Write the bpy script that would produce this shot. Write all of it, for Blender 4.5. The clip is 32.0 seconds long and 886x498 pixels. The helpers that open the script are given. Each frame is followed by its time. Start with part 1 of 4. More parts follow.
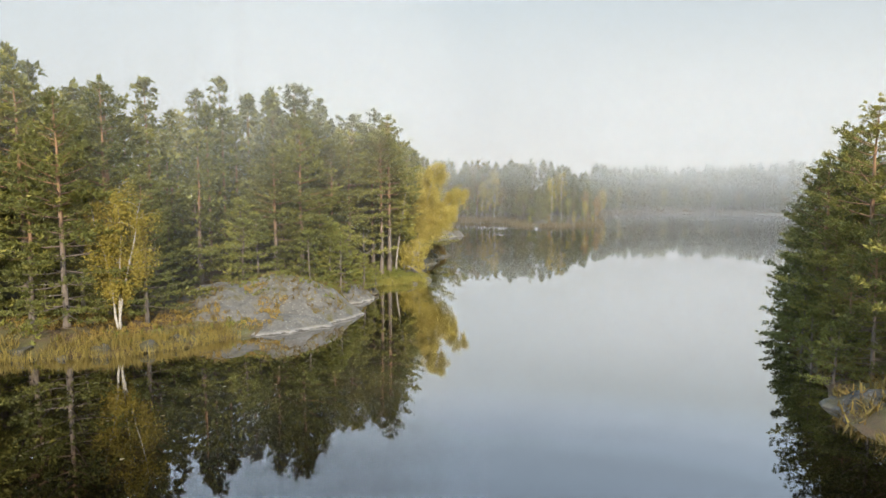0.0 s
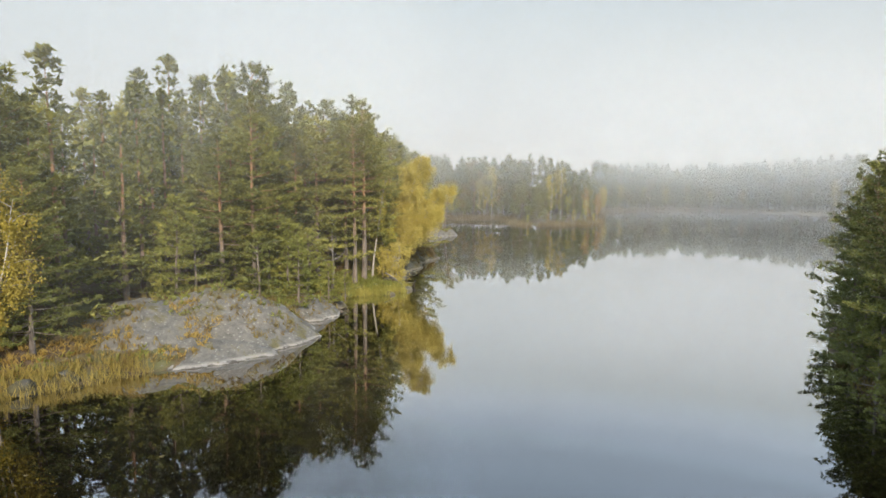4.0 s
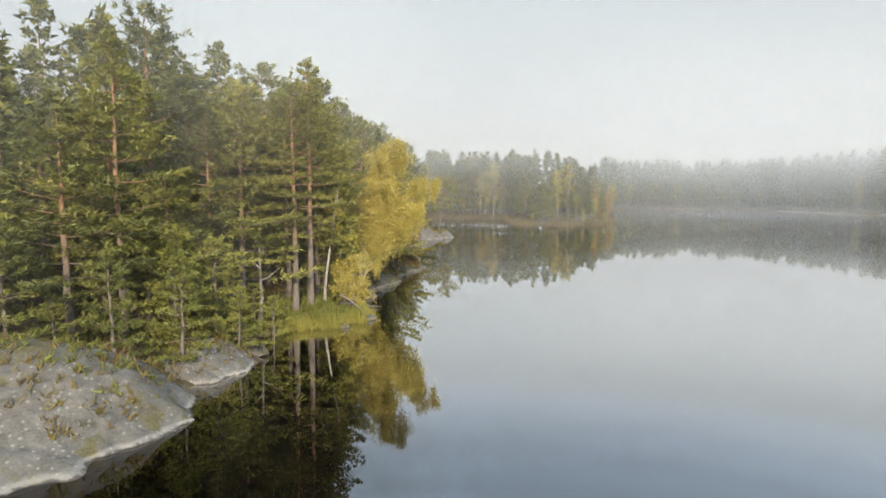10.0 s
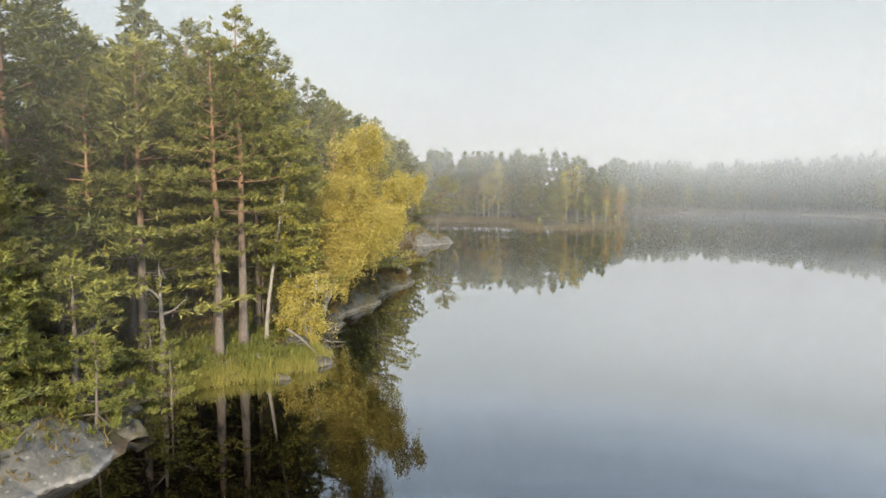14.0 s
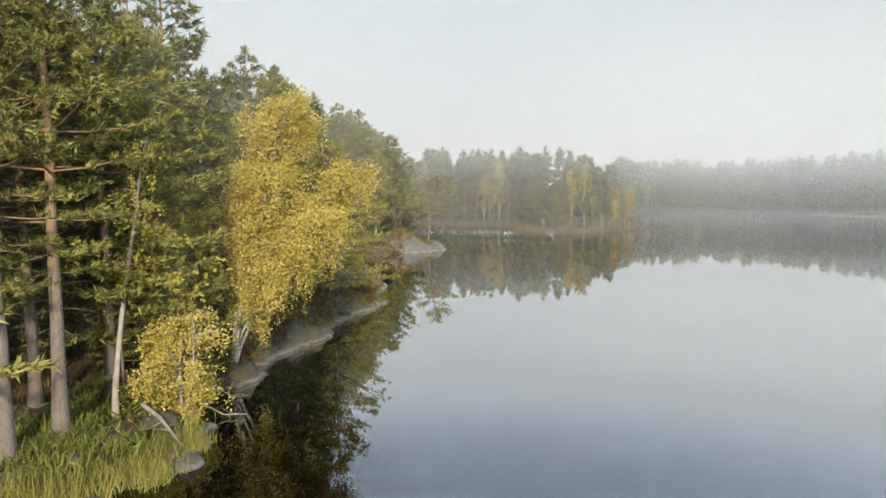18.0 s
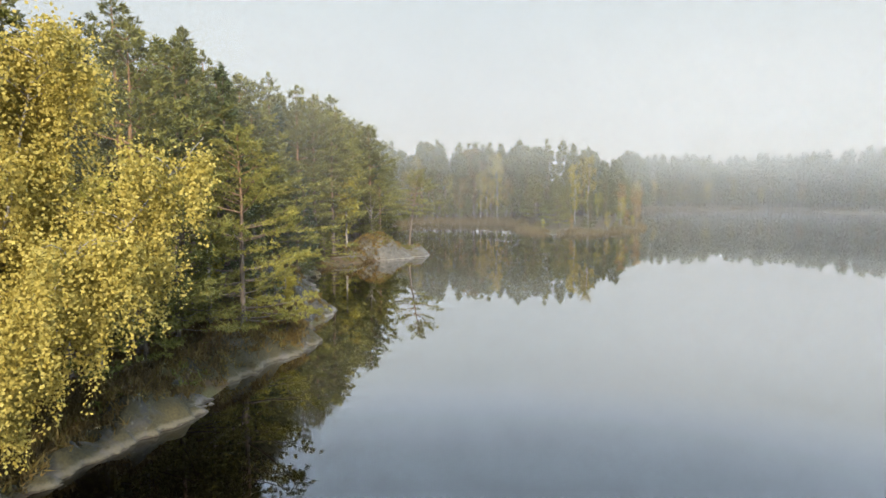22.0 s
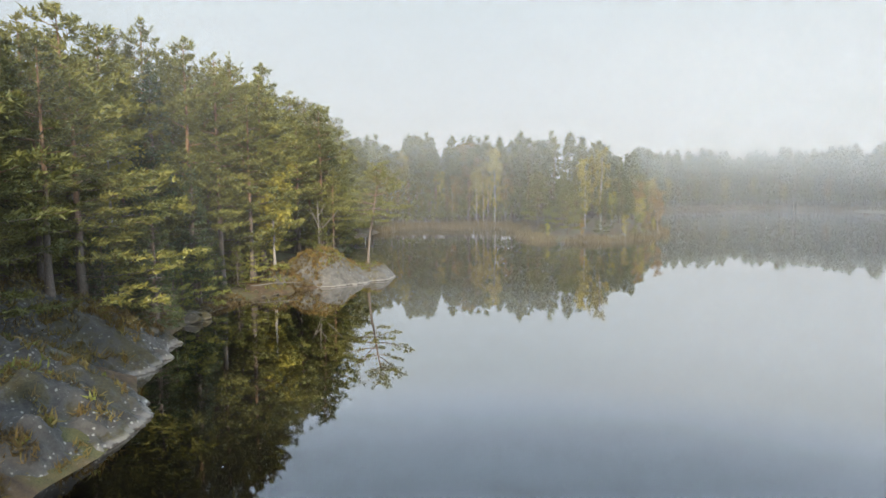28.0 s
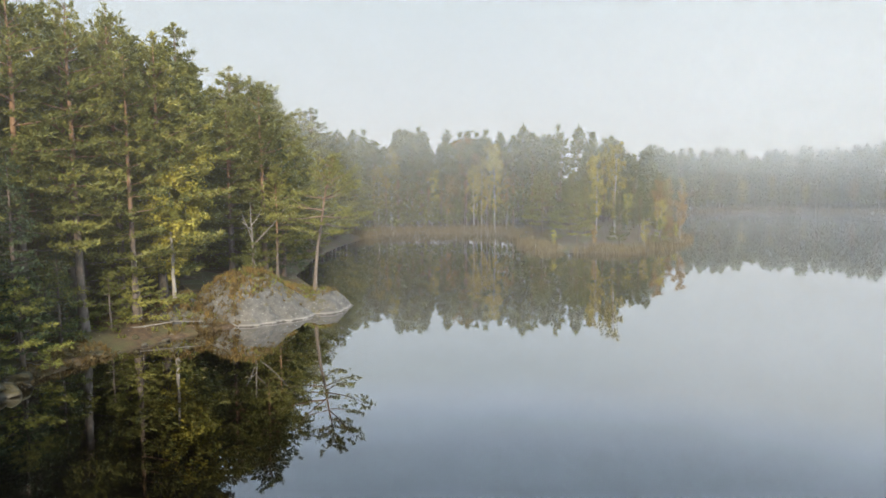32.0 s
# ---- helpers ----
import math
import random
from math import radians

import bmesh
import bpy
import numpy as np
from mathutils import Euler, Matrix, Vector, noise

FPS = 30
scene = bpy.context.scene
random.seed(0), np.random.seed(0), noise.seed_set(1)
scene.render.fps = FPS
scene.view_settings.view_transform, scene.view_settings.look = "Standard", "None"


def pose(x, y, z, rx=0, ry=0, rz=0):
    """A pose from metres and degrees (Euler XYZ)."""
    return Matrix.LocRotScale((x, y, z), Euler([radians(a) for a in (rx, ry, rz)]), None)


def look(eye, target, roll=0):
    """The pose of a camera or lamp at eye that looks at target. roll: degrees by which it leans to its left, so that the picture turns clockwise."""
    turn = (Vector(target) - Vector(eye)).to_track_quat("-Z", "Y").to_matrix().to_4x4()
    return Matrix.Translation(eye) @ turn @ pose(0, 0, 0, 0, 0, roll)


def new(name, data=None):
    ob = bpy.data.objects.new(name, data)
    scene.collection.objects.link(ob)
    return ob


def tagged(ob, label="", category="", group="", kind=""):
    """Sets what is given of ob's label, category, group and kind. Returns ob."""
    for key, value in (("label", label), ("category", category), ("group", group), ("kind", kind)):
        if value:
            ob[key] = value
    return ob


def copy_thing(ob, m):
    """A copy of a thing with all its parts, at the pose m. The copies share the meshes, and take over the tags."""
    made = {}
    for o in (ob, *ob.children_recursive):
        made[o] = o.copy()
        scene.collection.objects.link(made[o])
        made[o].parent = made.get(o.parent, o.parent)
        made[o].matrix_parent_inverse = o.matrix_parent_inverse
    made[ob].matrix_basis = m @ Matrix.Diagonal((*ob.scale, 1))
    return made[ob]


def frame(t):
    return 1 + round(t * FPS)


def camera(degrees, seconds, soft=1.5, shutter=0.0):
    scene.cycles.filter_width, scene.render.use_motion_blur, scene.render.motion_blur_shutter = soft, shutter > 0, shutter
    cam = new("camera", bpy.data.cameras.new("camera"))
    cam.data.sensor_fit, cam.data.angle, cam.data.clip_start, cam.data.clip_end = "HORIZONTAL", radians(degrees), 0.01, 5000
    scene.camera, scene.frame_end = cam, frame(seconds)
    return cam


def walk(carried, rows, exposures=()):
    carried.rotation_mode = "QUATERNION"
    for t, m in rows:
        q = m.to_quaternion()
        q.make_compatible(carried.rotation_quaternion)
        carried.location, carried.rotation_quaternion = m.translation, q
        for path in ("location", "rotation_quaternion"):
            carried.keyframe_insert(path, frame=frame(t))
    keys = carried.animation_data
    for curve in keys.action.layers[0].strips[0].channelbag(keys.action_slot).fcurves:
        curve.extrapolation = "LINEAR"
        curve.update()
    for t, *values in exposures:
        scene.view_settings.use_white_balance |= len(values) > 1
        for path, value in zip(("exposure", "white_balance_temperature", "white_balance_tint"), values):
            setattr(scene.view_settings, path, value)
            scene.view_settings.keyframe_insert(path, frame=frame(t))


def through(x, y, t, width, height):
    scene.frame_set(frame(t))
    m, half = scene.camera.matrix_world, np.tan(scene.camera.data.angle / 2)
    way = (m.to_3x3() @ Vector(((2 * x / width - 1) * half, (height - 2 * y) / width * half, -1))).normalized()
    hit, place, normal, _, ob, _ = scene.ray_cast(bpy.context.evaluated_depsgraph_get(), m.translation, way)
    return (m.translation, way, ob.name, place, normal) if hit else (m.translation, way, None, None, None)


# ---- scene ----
cam = camera(73.0, 32.0)
PATH = [
    (0, (-0.13, -0.269, 9.209), (-0.141, 1.724, 9.043), -0.1),
    (1, (0.205, 1.887, 9.093), (0.194, 3.88, 8.931), -0.2),
    (2, (0.58, 3.998, 9.311), (0.571, 5.99, 9.139), 0.2),
    (3, (1.102, 6.054, 9.344), (1.094, 8.046, 9.169), 0.2),
    (3.5, (1.293, 7.141, 9.342), (1.285, 9.133, 9.166), 0.2),
    (5.5, (2.049, 11.935, 9.17), (2.038, 13.927, 8.99), 0.0),
    (6, (2.222, 13.162, 9.255), (2.211, 15.154, 9.073), 0.1),
    (7, (2.573, 15.941, 9.153), (2.561, 17.932, 8.972), 0.1),
    (8, (2.982, 18.554, 9.095), (2.968, 20.546, 8.914), 0.1),
    (9, (3.324, 21.289, 9.082), (3.305, 23.281, 8.899), 0.1),
    (10, (3.553, 24.123, 9.114), (3.53, 26.114, 8.931), 0.2),
    (11, (3.814, 26.935, 9.058), (3.784, 28.926, 8.877), 0.2),
    (12, (4.042, 29.851, 9.006), (4.01, 31.843, 8.827), 0.1),
    (13, (4.409, 32.657, 9.041), (4.373, 34.649, 8.864), 0.2),
    (14, (4.771, 35.775, 9.009), (4.73, 37.767, 8.832), 0.3),
    (14.5, (4.941, 37.266, 8.895), (4.899, 39.258, 8.723), 0.0),
    (16.5, (5.693, 43.593, 8.732), (5.646, 45.585, 8.563), -0.1),
    (17, (5.997, 45.128, 8.706), (5.946, 47.121, 8.538), -0.3),
    (18, (6.644, 48.202, 8.769), (6.589, 50.194, 8.6), -0.1),
    (19, (7.577, 50.966, 8.871), (7.52, 52.958, 8.698), -0.2),
    (20, (8.295, 54.246, 9.088), (8.234, 56.237, 8.909), 0.0),
    (21, (9.077, 57.555, 9.217), (9.01, 59.545, 9.036), 0.1),
    (22, (9.512, 61.115, 9.33), (9.442, 63.105, 9.144), 0.0),
    (23, (9.843, 64.95, 9.373), (9.769, 66.94, 9.189), -0.0),
    (24, (10.112, 68.98, 9.208), (10.036, 70.97, 9.03), -0.2),
    (25, (10.544, 72.891, 9.191), (10.468, 74.882, 9.012), -0.2),
    (26, (11.148, 76.803, 9.239), (11.07, 78.793, 9.056), -0.2),
    (26.5, (11.457, 78.738, 9.167), (11.377, 80.728, 8.986), -0.3),
    (28.5, (13.072, 86.423, 9.389), (12.981, 88.413, 9.202), -0.3),
    (29, (13.403, 88.585, 9.441), (13.308, 90.574, 9.253), -0.2),
    (30, (13.731, 92.814, 9.488), (13.631, 94.803, 9.3), -0.3),
    (31, (14.276, 97.122, 9.456), (14.171, 99.11, 9.271), -0.3),
    (32, (14.828, 101.381, 9.493), (14.722, 103.37, 9.309), -0.3),
]
walk(cam, [(t, look(eye, target, roll)) for t, eye, target, roll in PATH], [(0.0, 0.86, 6680, 11), (20.0, 0.87, 6700, 11), (26.0, 0.87, 6480, 11), (32.0, 0.87, 6500, 11)])

# ---- light ----
SUN_DIR = Vector((0.15, -0.9, 0.40)).normalized()
sun = new("sun", bpy.data.lights.new("sun", "SUN"))
sun.data.energy, sun.data.angle, sun.data.color = 4.6, radians(5), (1.0, 0.87, 0.68)
sun.matrix_world = look((0, 0, 60), Vector((0, 0, 60)) - SUN_DIR)

world = bpy.data.worlds.new("sky")
scene.world = world
world.use_nodes = True
wn, wl = world.node_tree.nodes, world.node_tree.links
sky = wn.new("ShaderNodeTexSky")
sky.sky_type, sky.sun_disc = "NISHITA", False
sky.sun_elevation = math.asin(SUN_DIR.z)
sky.sun_rotation = math.atan2(SUN_DIR.x, SUN_DIR.y)
sky.air_density, sky.dust_density, sky.ozone_density = 1.0, 4.0, 1.5
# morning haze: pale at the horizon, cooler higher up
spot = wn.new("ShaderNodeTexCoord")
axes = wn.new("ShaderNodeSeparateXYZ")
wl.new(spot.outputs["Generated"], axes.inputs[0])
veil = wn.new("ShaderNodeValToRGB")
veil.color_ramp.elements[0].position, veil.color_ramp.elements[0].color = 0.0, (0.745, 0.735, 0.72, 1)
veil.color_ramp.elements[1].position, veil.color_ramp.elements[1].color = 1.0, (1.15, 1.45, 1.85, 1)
# 0.36 to 0.78: sky brightened above the view, added for the water to mirror
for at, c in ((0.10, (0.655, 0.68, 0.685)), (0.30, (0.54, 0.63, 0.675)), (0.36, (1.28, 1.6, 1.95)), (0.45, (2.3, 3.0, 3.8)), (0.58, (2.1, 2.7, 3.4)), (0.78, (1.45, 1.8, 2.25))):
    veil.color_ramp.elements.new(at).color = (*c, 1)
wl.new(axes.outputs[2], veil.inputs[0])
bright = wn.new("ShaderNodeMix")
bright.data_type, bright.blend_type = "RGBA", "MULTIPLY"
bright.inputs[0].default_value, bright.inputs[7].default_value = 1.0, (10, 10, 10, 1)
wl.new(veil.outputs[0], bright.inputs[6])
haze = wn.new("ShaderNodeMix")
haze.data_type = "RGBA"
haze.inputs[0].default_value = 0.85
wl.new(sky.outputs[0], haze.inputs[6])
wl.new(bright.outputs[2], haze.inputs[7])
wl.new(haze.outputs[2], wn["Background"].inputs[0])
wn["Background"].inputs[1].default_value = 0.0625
scene.cycles.transparent_max_bounces = 24


# ---- mesh helpers ----
def mesh_of(name, verts, tris, smooth=False):
    verts, tris = np.asarray(verts, np.float32), np.asarray(tris, np.int32)
    me = bpy.data.meshes.new(name)
    me.vertices.add(len(verts))
    me.vertices.foreach_set("co", verts.ravel())
    me.loops.add(tris.size)
    me.loops.foreach_set("vertex_index", tris.ravel())
    me.polygons.add(len(tris))
    me.polygons.foreach_set("loop_start", np.arange(0, tris.size, 3, dtype=np.int32))
    me.polygons.foreach_set("use_smooth", np.full(len(tris), smooth))
    me.update(calc_edges=True)
    return me


def part(name, geo, material, parent=None, label="", smooth=False):
    ob = new(name, mesh_of(name, geo[0], geo[1], smooth))
    ob.data.materials.append(material)
    ob.parent = parent
    return tagged(ob, label)


def merge(parts):
    vs, ts, n = [], [], 0
    for v, t in parts:
        vs.append(np.asarray(v, float).reshape(-1, 3))
        ts.append(np.asarray(t, int).reshape(-1, 3) + n)
        n += len(vs[-1])
    return np.concatenate(vs), np.concatenate(ts)


def tube(points, radii, sides=6):
    """A tapered tube along points."""
    p, r = np.asarray(points, float), np.asarray(radii, float)
    d = np.gradient(p, axis=0)
    d /= np.linalg.norm(d, axis=1)[:, None] + 1e-9
    ref = np.where(np.abs(d[:, 2:3]) > 0.8, [[1.0, 0, 0]], [[0, 0, 1.0]])
    a = np.cross(d, ref)
    a /= np.linalg.norm(a, axis=1)[:, None] + 1e-9
    b = np.cross(d, a)
    ang = np.linspace(0, 2 * np.pi, sides, endpoint=False)
    v = p[:, None] + r[:, None, None] * (np.cos(ang)[None, :, None] * a[:, None] + np.sin(ang)[None, :, None] * b[:, None])
    k = len(p)
    i, j = np.meshgrid(np.arange(k - 1), np.arange(sides), indexing="ij")
    q = [i * sides + j, i * sides + (j + 1) % sides, (i + 1) * sides + (j + 1) % sides, (i + 1) * sides + j]
    q = [x.ravel() for x in q]
    return v.reshape(-1, 3), np.concatenate([np.stack([q[0], q[1], q[2]], 1), np.stack([q[0], q[2], q[3]], 1)])


def unit(v):
    return v / (np.linalg.norm(v, axis=-1, keepdims=True) + 1e-9)


def hashed(ix, iy, seed):
    h = (ix * 374761393 + iy * 668265263 + seed * 974634777) & 0x7FFFFFFF
    h = ((h ^ (h >> 13)) * 1274126177) & 0x7FFFFFFF
    return ((h ^ (h >> 16)) & 0xFFFF) / 65535.0


def lattice(x, y, seed):
    """Smooth noise from 0 to 1."""
    ix, iy = np.floor(x).astype(np.int64), np.floor(y).astype(np.int64)
    fx, fy = x - ix, y - iy
    fx, fy = fx * fx * (3 - 2 * fx), fy * fy * (3 - 2 * fy)
    a, b = hashed(ix, iy, seed), hashed(ix + 1, iy, seed)
    c, d = hashed(ix, iy + 1, seed), hashed(ix + 1, iy + 1, seed)
    return (a * (1 - fx) + b * fx) * (1 - fy) + (c * (1 - fx) + d * fx) * fy


def fbm(x, y, scale, seed, octaves=4):
    x, y, out, amp = np.asarray(x, float) / scale, np.asarray(y, float) / scale, 0, 0.5
    for o in range(octaves):
        out = out + amp * (lattice(x, y, seed + o) * 2 - 1)
        x, y, amp = x * 2.03 + 7.1, y * 2.03 - 3.7, amp * 0.5
    return out


# ---- the lie of the land ----
WEST = [(-140, 26), (-60, 30), (-40, 32), (-26, 33.2), (-20, 34.2), (-17, 36.2), (-15, 38.2), (-12.6, 39.9), (-10.5, 41.7),
        (-9.2, 43.2), (-7.9, 45.2), (-7.5, 47.5), (-7.6, 49.2), (-8.5, 51), (-8.6, 51.6), (-7.6, 52.3), (-6.9, 54.3), (-6.6, 55.8),
        (-7.4, 57.5), (-9, 60), (-8, 62.3), (-6, 63.8), (-4, 64.2), (-2.5, 66.6), (-2.4, 68.5), (-3.6, 70.5), (-4, 73), (-4, 77),
        (-3.4, 81), (-2.4, 84.5), (-1.9, 88), (-1.9, 91), (-1, 93.5), (0.1, 95.2), (0.3, 97.5), (-0.6, 99.8), (-0.9, 102),
        (-0.5, 104.3), (-0.7, 106.2), (-2.4, 110.3), (-4.5, 114), (-6.8, 120.5), (-7.6, 126), (-7.8, 131), (-6.3, 137), (-3.8, 141),
        (-0.3, 145.5), (2.5, 148.5), (3.9, 151.2), (3.4, 154.5), (0, 158), (-6, 170), (-9, 190), (-10, 215), (-8, 238)]
NORTH = [(9, 243), (22, 240), (25, 225), (23, 206), (26, 198), (38, 195), (48, 203), (57, 222), (62, 245), (75, 300), (92, 350), (112, 388),
         (150, 402), (182, 385), (194, 345), (200, 309), (215, 260), (225, 180), (170, 115), (110, 84), (60, 68), (37, 60), (29, 51)]
EAST = [(24.5, 44), (21, 36), (18.5, 29), (16.5, 25), (15.8, 21.5), (20, 14), (36, 5), (60, -40), (60, -160), (-140, -160)]
SHORE = np.array(WEST + NORTH + EAST, float)


def inland(x, y):
    """Metres from the shore, positive on land."""
    x, y = np.asarray(x, float), np.asarray(y, float)
    best, inside = np.full(x.shape, 1e9), np.zeros(x.shape, bool)
    for (x0, y0), (x1, y1) in zip(SHORE, np.roll(SHORE, -1, 0)):
        dx, dy = x1 - x0, y1 - y0
        k = np.clip(((x - x0) * dx + (y - y0) * dy) / (dx * dx + dy * dy), 0, 1)
        best = np.minimum(best, (x - x0 - k * dx) ** 2 + (y - y0 - k * dy) ** 2)
        if y0 != y1:
            inside ^= ((y0 > y) != (y1 > y)) & (x < dx * (y - y0) / dy + x0)
    return np.where(inside, -1, 1) * np.sqrt(best)


def height(x, y):
    x, y = np.asarray(x, float), np.asarray(y, float)
    d = inland(x, y)
    steep = np.exp(-((y - 103) / 19.0) ** 4) * (x < 10)
    flat = np.exp(-((y - 205) / 16.0) ** 2) * (x > 20)
    amp = 1.9 + 0.8 * steep - 1.3 * flat
    on = np.maximum(d, 0)
    hill = np.clip((y - 140) / 50, 0, 1) * 0.04 * (x < 30) * (1 - 0.85 * np.clip((y - 222) / 16, 0, 1)) + 0.12 * np.clip((x - 70) / 20, 0, 1) * (y > 200)
    z = amp * (1 - np.exp(-on / 4.2)) + np.minimum((0.035 + hill) * np.maximum(on - 3, 0), 15) * (1 - flat)
    z = z + np.minimum(on, 3) / 3 * (0.5 * fbm(x, y, 5, 11) + 0.25 * fbm(x, y, 1.3, 12))
    off = np.maximum(-d, 0)
    return np.where(d > 0, z, -np.minimum(0.45 * off, 4)) - 0.05


# ---- materials ----
def material(name):
    m = bpy.data.materials.new(name)
    m.use_nodes = True
    t = m.node_tree
    return m, t.nodes, t.links, t.nodes["Principled BSDF"]


def noise_node(n, l, scale, detail=5, coords=None, rough=0.6):
    x = n.new("ShaderNodeTexNoise")
    x.inputs["Scale"].default_value, x.inputs["Detail"].default_value, x.inputs["Roughness"].default_value = scale, detail, rough
    if coords:
        l.new(coords, x.inputs["Vector"])
    return x.outputs["Fac"]


def ramp(n, l, fac, stops):
    r = n.new("ShaderNodeValToRGB")
    while len(r.color_ramp.elements) < len(stops):
        r.color_ramp.elements.new(0.5)
    for e, (at, c) in zip(r.color_ramp.elements, stops):
        e.position, e.color = at, (*c, 1) if len(c) == 3 else c
    l.new(fac, r.inputs[0])
    return r.outputs[0]


def mixed(n, l, fac, a, b, how="MIX"):
    m = n.new("ShaderNodeMix")
    m.data_type, m.blend_type = "RGBA", how
    for socket, value in ((0, fac), (6, a), (7, b)):
        if isinstance(value, (int, float)):
            m.inputs[socket].default_value = value
        elif isinstance(value, tuple):
            m.inputs[socket].default_value = (*value, 1)
        else:
            l.new(value, m.inputs[socket])
    return m.outputs[2]


def bump(n, l, fac, bsdf, strength, distance):
    b = n.new("ShaderNodeBump")
    b.inputs["Strength"].default_value, b.inputs["Distance"].default_value = strength, distance
    l.new(fac, b.inputs["Height"])
    l.new(b.outputs[0], bsdf.inputs["Normal"])


def place(n):
    return n.new("ShaderNodeNewGeometry").outputs["Position"]


def math_node(n, l, how, a, b=0.0):
    m = n.new("ShaderNodeMath")
    m.operation = how
    for i, v in enumerate((a, b)):
        if isinstance(v, (int, float)):
            m.inputs[i].default_value = v
        else:
            l.new(v, m.inputs[i])
    return m.outputs[0]


def leaf_material(name, low, mid, high, through=0.35, world_noise=2.5):
    """Needles or leaves: light passes through; the colour varies by plant, by clump and by leaf."""
    m, n, l, b = material(name)
    info, geo = n.new("ShaderNodeObjectInfo"), n.new("ShaderNodeNewGeometry")
    island = math_node(n, l, "MULTIPLY", geo.outputs["Random Per Island"], 0.22)
    clump = math_node(n, l, "MULTIPLY", noise_node(n, l, 1 / world_noise, 3, geo.outputs["Position"]), 0.75)
    tree = math_node(n, l, "MULTIPLY", math_node(n, l, "SUBTRACT", info.outputs["Random"], 0.5), 0.35)
    fac = math_node(n, l, "ADD", math_node(n, l, "ADD", island, clump), tree)
    col = ramp(n, l, math_node(n, l, "ADD", fac, 0.03), [(0.15, low), (0.5, mid), (0.85, high)])
    l.new(col, b.inputs["Base Color"])
    b.inputs["Roughness"].default_value = 0.6
    b.inputs["Specular IOR Level"].default_value = 0.3
    tr = n.new("ShaderNodeBsdfTranslucent")
    l.new(col, tr.inputs[0])
    mx = n.new("ShaderNodeMixShader")
    mx.inputs[0].default_value = through
    l.new(b.outputs[0], mx.inputs[1])
    l.new(tr.outputs[0], mx.inputs[2])
    l.new(mx.outputs[0], n["Material Output"].inputs[0])
    return m


pine_needles = leaf_material("pine_needles", (0.032, 0.04, 0.011), (0.106, 0.11, 0.025), (0.235, 0.215, 0.05), 0.14)
spruce_needles = leaf_material("spruce_needles", (0.016, 0.03, 0.012), (0.038, 0.056, 0.021), (0.085, 0.1, 0.034), 0.1)
young_needles = leaf_material("young_pine_needles", (0.046, 0.058, 0.013), (0.125, 0.132, 0.028), (0.25, 0.24, 0.054), 0.15)
birch_leaves = leaf_material("birch_leaves", (0.15, 0.115, 0.022), (0.275, 0.222, 0.045), (0.4, 0.34, 0.092), 0.28, 1.2)
green_birch = leaf_material("green_birch_leaves", (0.12, 0.115, 0.018), (0.235, 0.212, 0.032), (0.36, 0.315, 0.056), 0.25, 1.2)
ochre_leaves = leaf_material("ochre_leaves", (0.13, 0.105, 0.018), (0.245, 0.195, 0.032), (0.36, 0.3, 0.06), 0.3, 1.2)
rust_leaves = leaf_material("rust_leaves", (0.13, 0.08, 0.024), (0.2, 0.125, 0.036), (0.27, 0.18, 0.055), 0.3, 1.2)
heath = leaf_material("heath_leaves", (0.05, 0.035, 0.015), (0.11, 0.075, 0.022), (0.15, 0.13, 0.03), 0.25, 1.0)
scrub = leaf_material("scrub_leaves", (0.09, 0.055, 0.018), (0.17, 0.11, 0.03), (0.26, 0.19, 0.045), 0.25, 1.0)
berry = leaf_material("berry_leaves", (0.05, 0.06, 0.015), (0.12, 0.13, 0.025), (0.2, 0.2, 0.04), 0.3, 1.0)
reed_green = leaf_material("reed_green", (0.07, 0.08, 0.016), (0.175, 0.168, 0.036), (0.28, 0.25, 0.06), 0.35, 2)
reed_dry = leaf_material("reed_dry", (0.11, 0.085, 0.02), (0.22, 0.17, 0.042), (0.32, 0.26, 0.08), 0.35, 2)
reed_far = leaf_material("reed_rusty", (0.065, 0.052, 0.022), (0.115, 0.09, 0.038), (0.175, 0.14, 0.062), 0.3, 6)


def bark_material(name, low, high, orange=None, bands=False):
    m, n, l, b = material(name)
    tc = n.new("ShaderNodeTexCoord")
    mp = n.new("ShaderNodeMapping")
    mp.inputs["Scale"].default_value = (9, 9, 2.2) if not bands else (2, 2, 9)
    l.new(tc.outputs["Object"], mp.inputs[0])
    fine = noise_node(n, l, 1.6, 6, mp.outputs[0], 0.7)
    col = ramp(n, l, fine, [(0.3, low), (0.7, high)])
    if orange:
        sep = n.new("ShaderNodeSeparateXYZ")
        l.new(tc.outputs["Object"], sep.inputs[0])
        up = math_node(n, l, "ADD", math_node(n, l, "MULTIPLY", sep.outputs[2], 0.16), math_node(n, l, "MULTIPLY", fine, 0.6))
        fac = ramp(n, l, math_node(n, l, "SUBTRACT", up, 0.9), [(0.1, (0, 0, 0)), (0.9, (1, 1, 1))])
        col = mixed(n, l, fac, col, ramp(n, l, fine, [(0.3, tuple(c * 0.6 for c in orange)), (0.7, orange)]))
    if bands:
        dark = ramp(n, l, fine, [(0.52, (0, 0, 0)), (0.62, (1, 1, 1))])
        col = mixed(n, l, dark, col, (0.05, 0.045, 0.04))
    l.new(col, b.inputs["Base Color"])
    b.inputs["Roughness"].default_value = 0.9
    bump(n, l, fine, b, 0.6, 0.03)
    return m


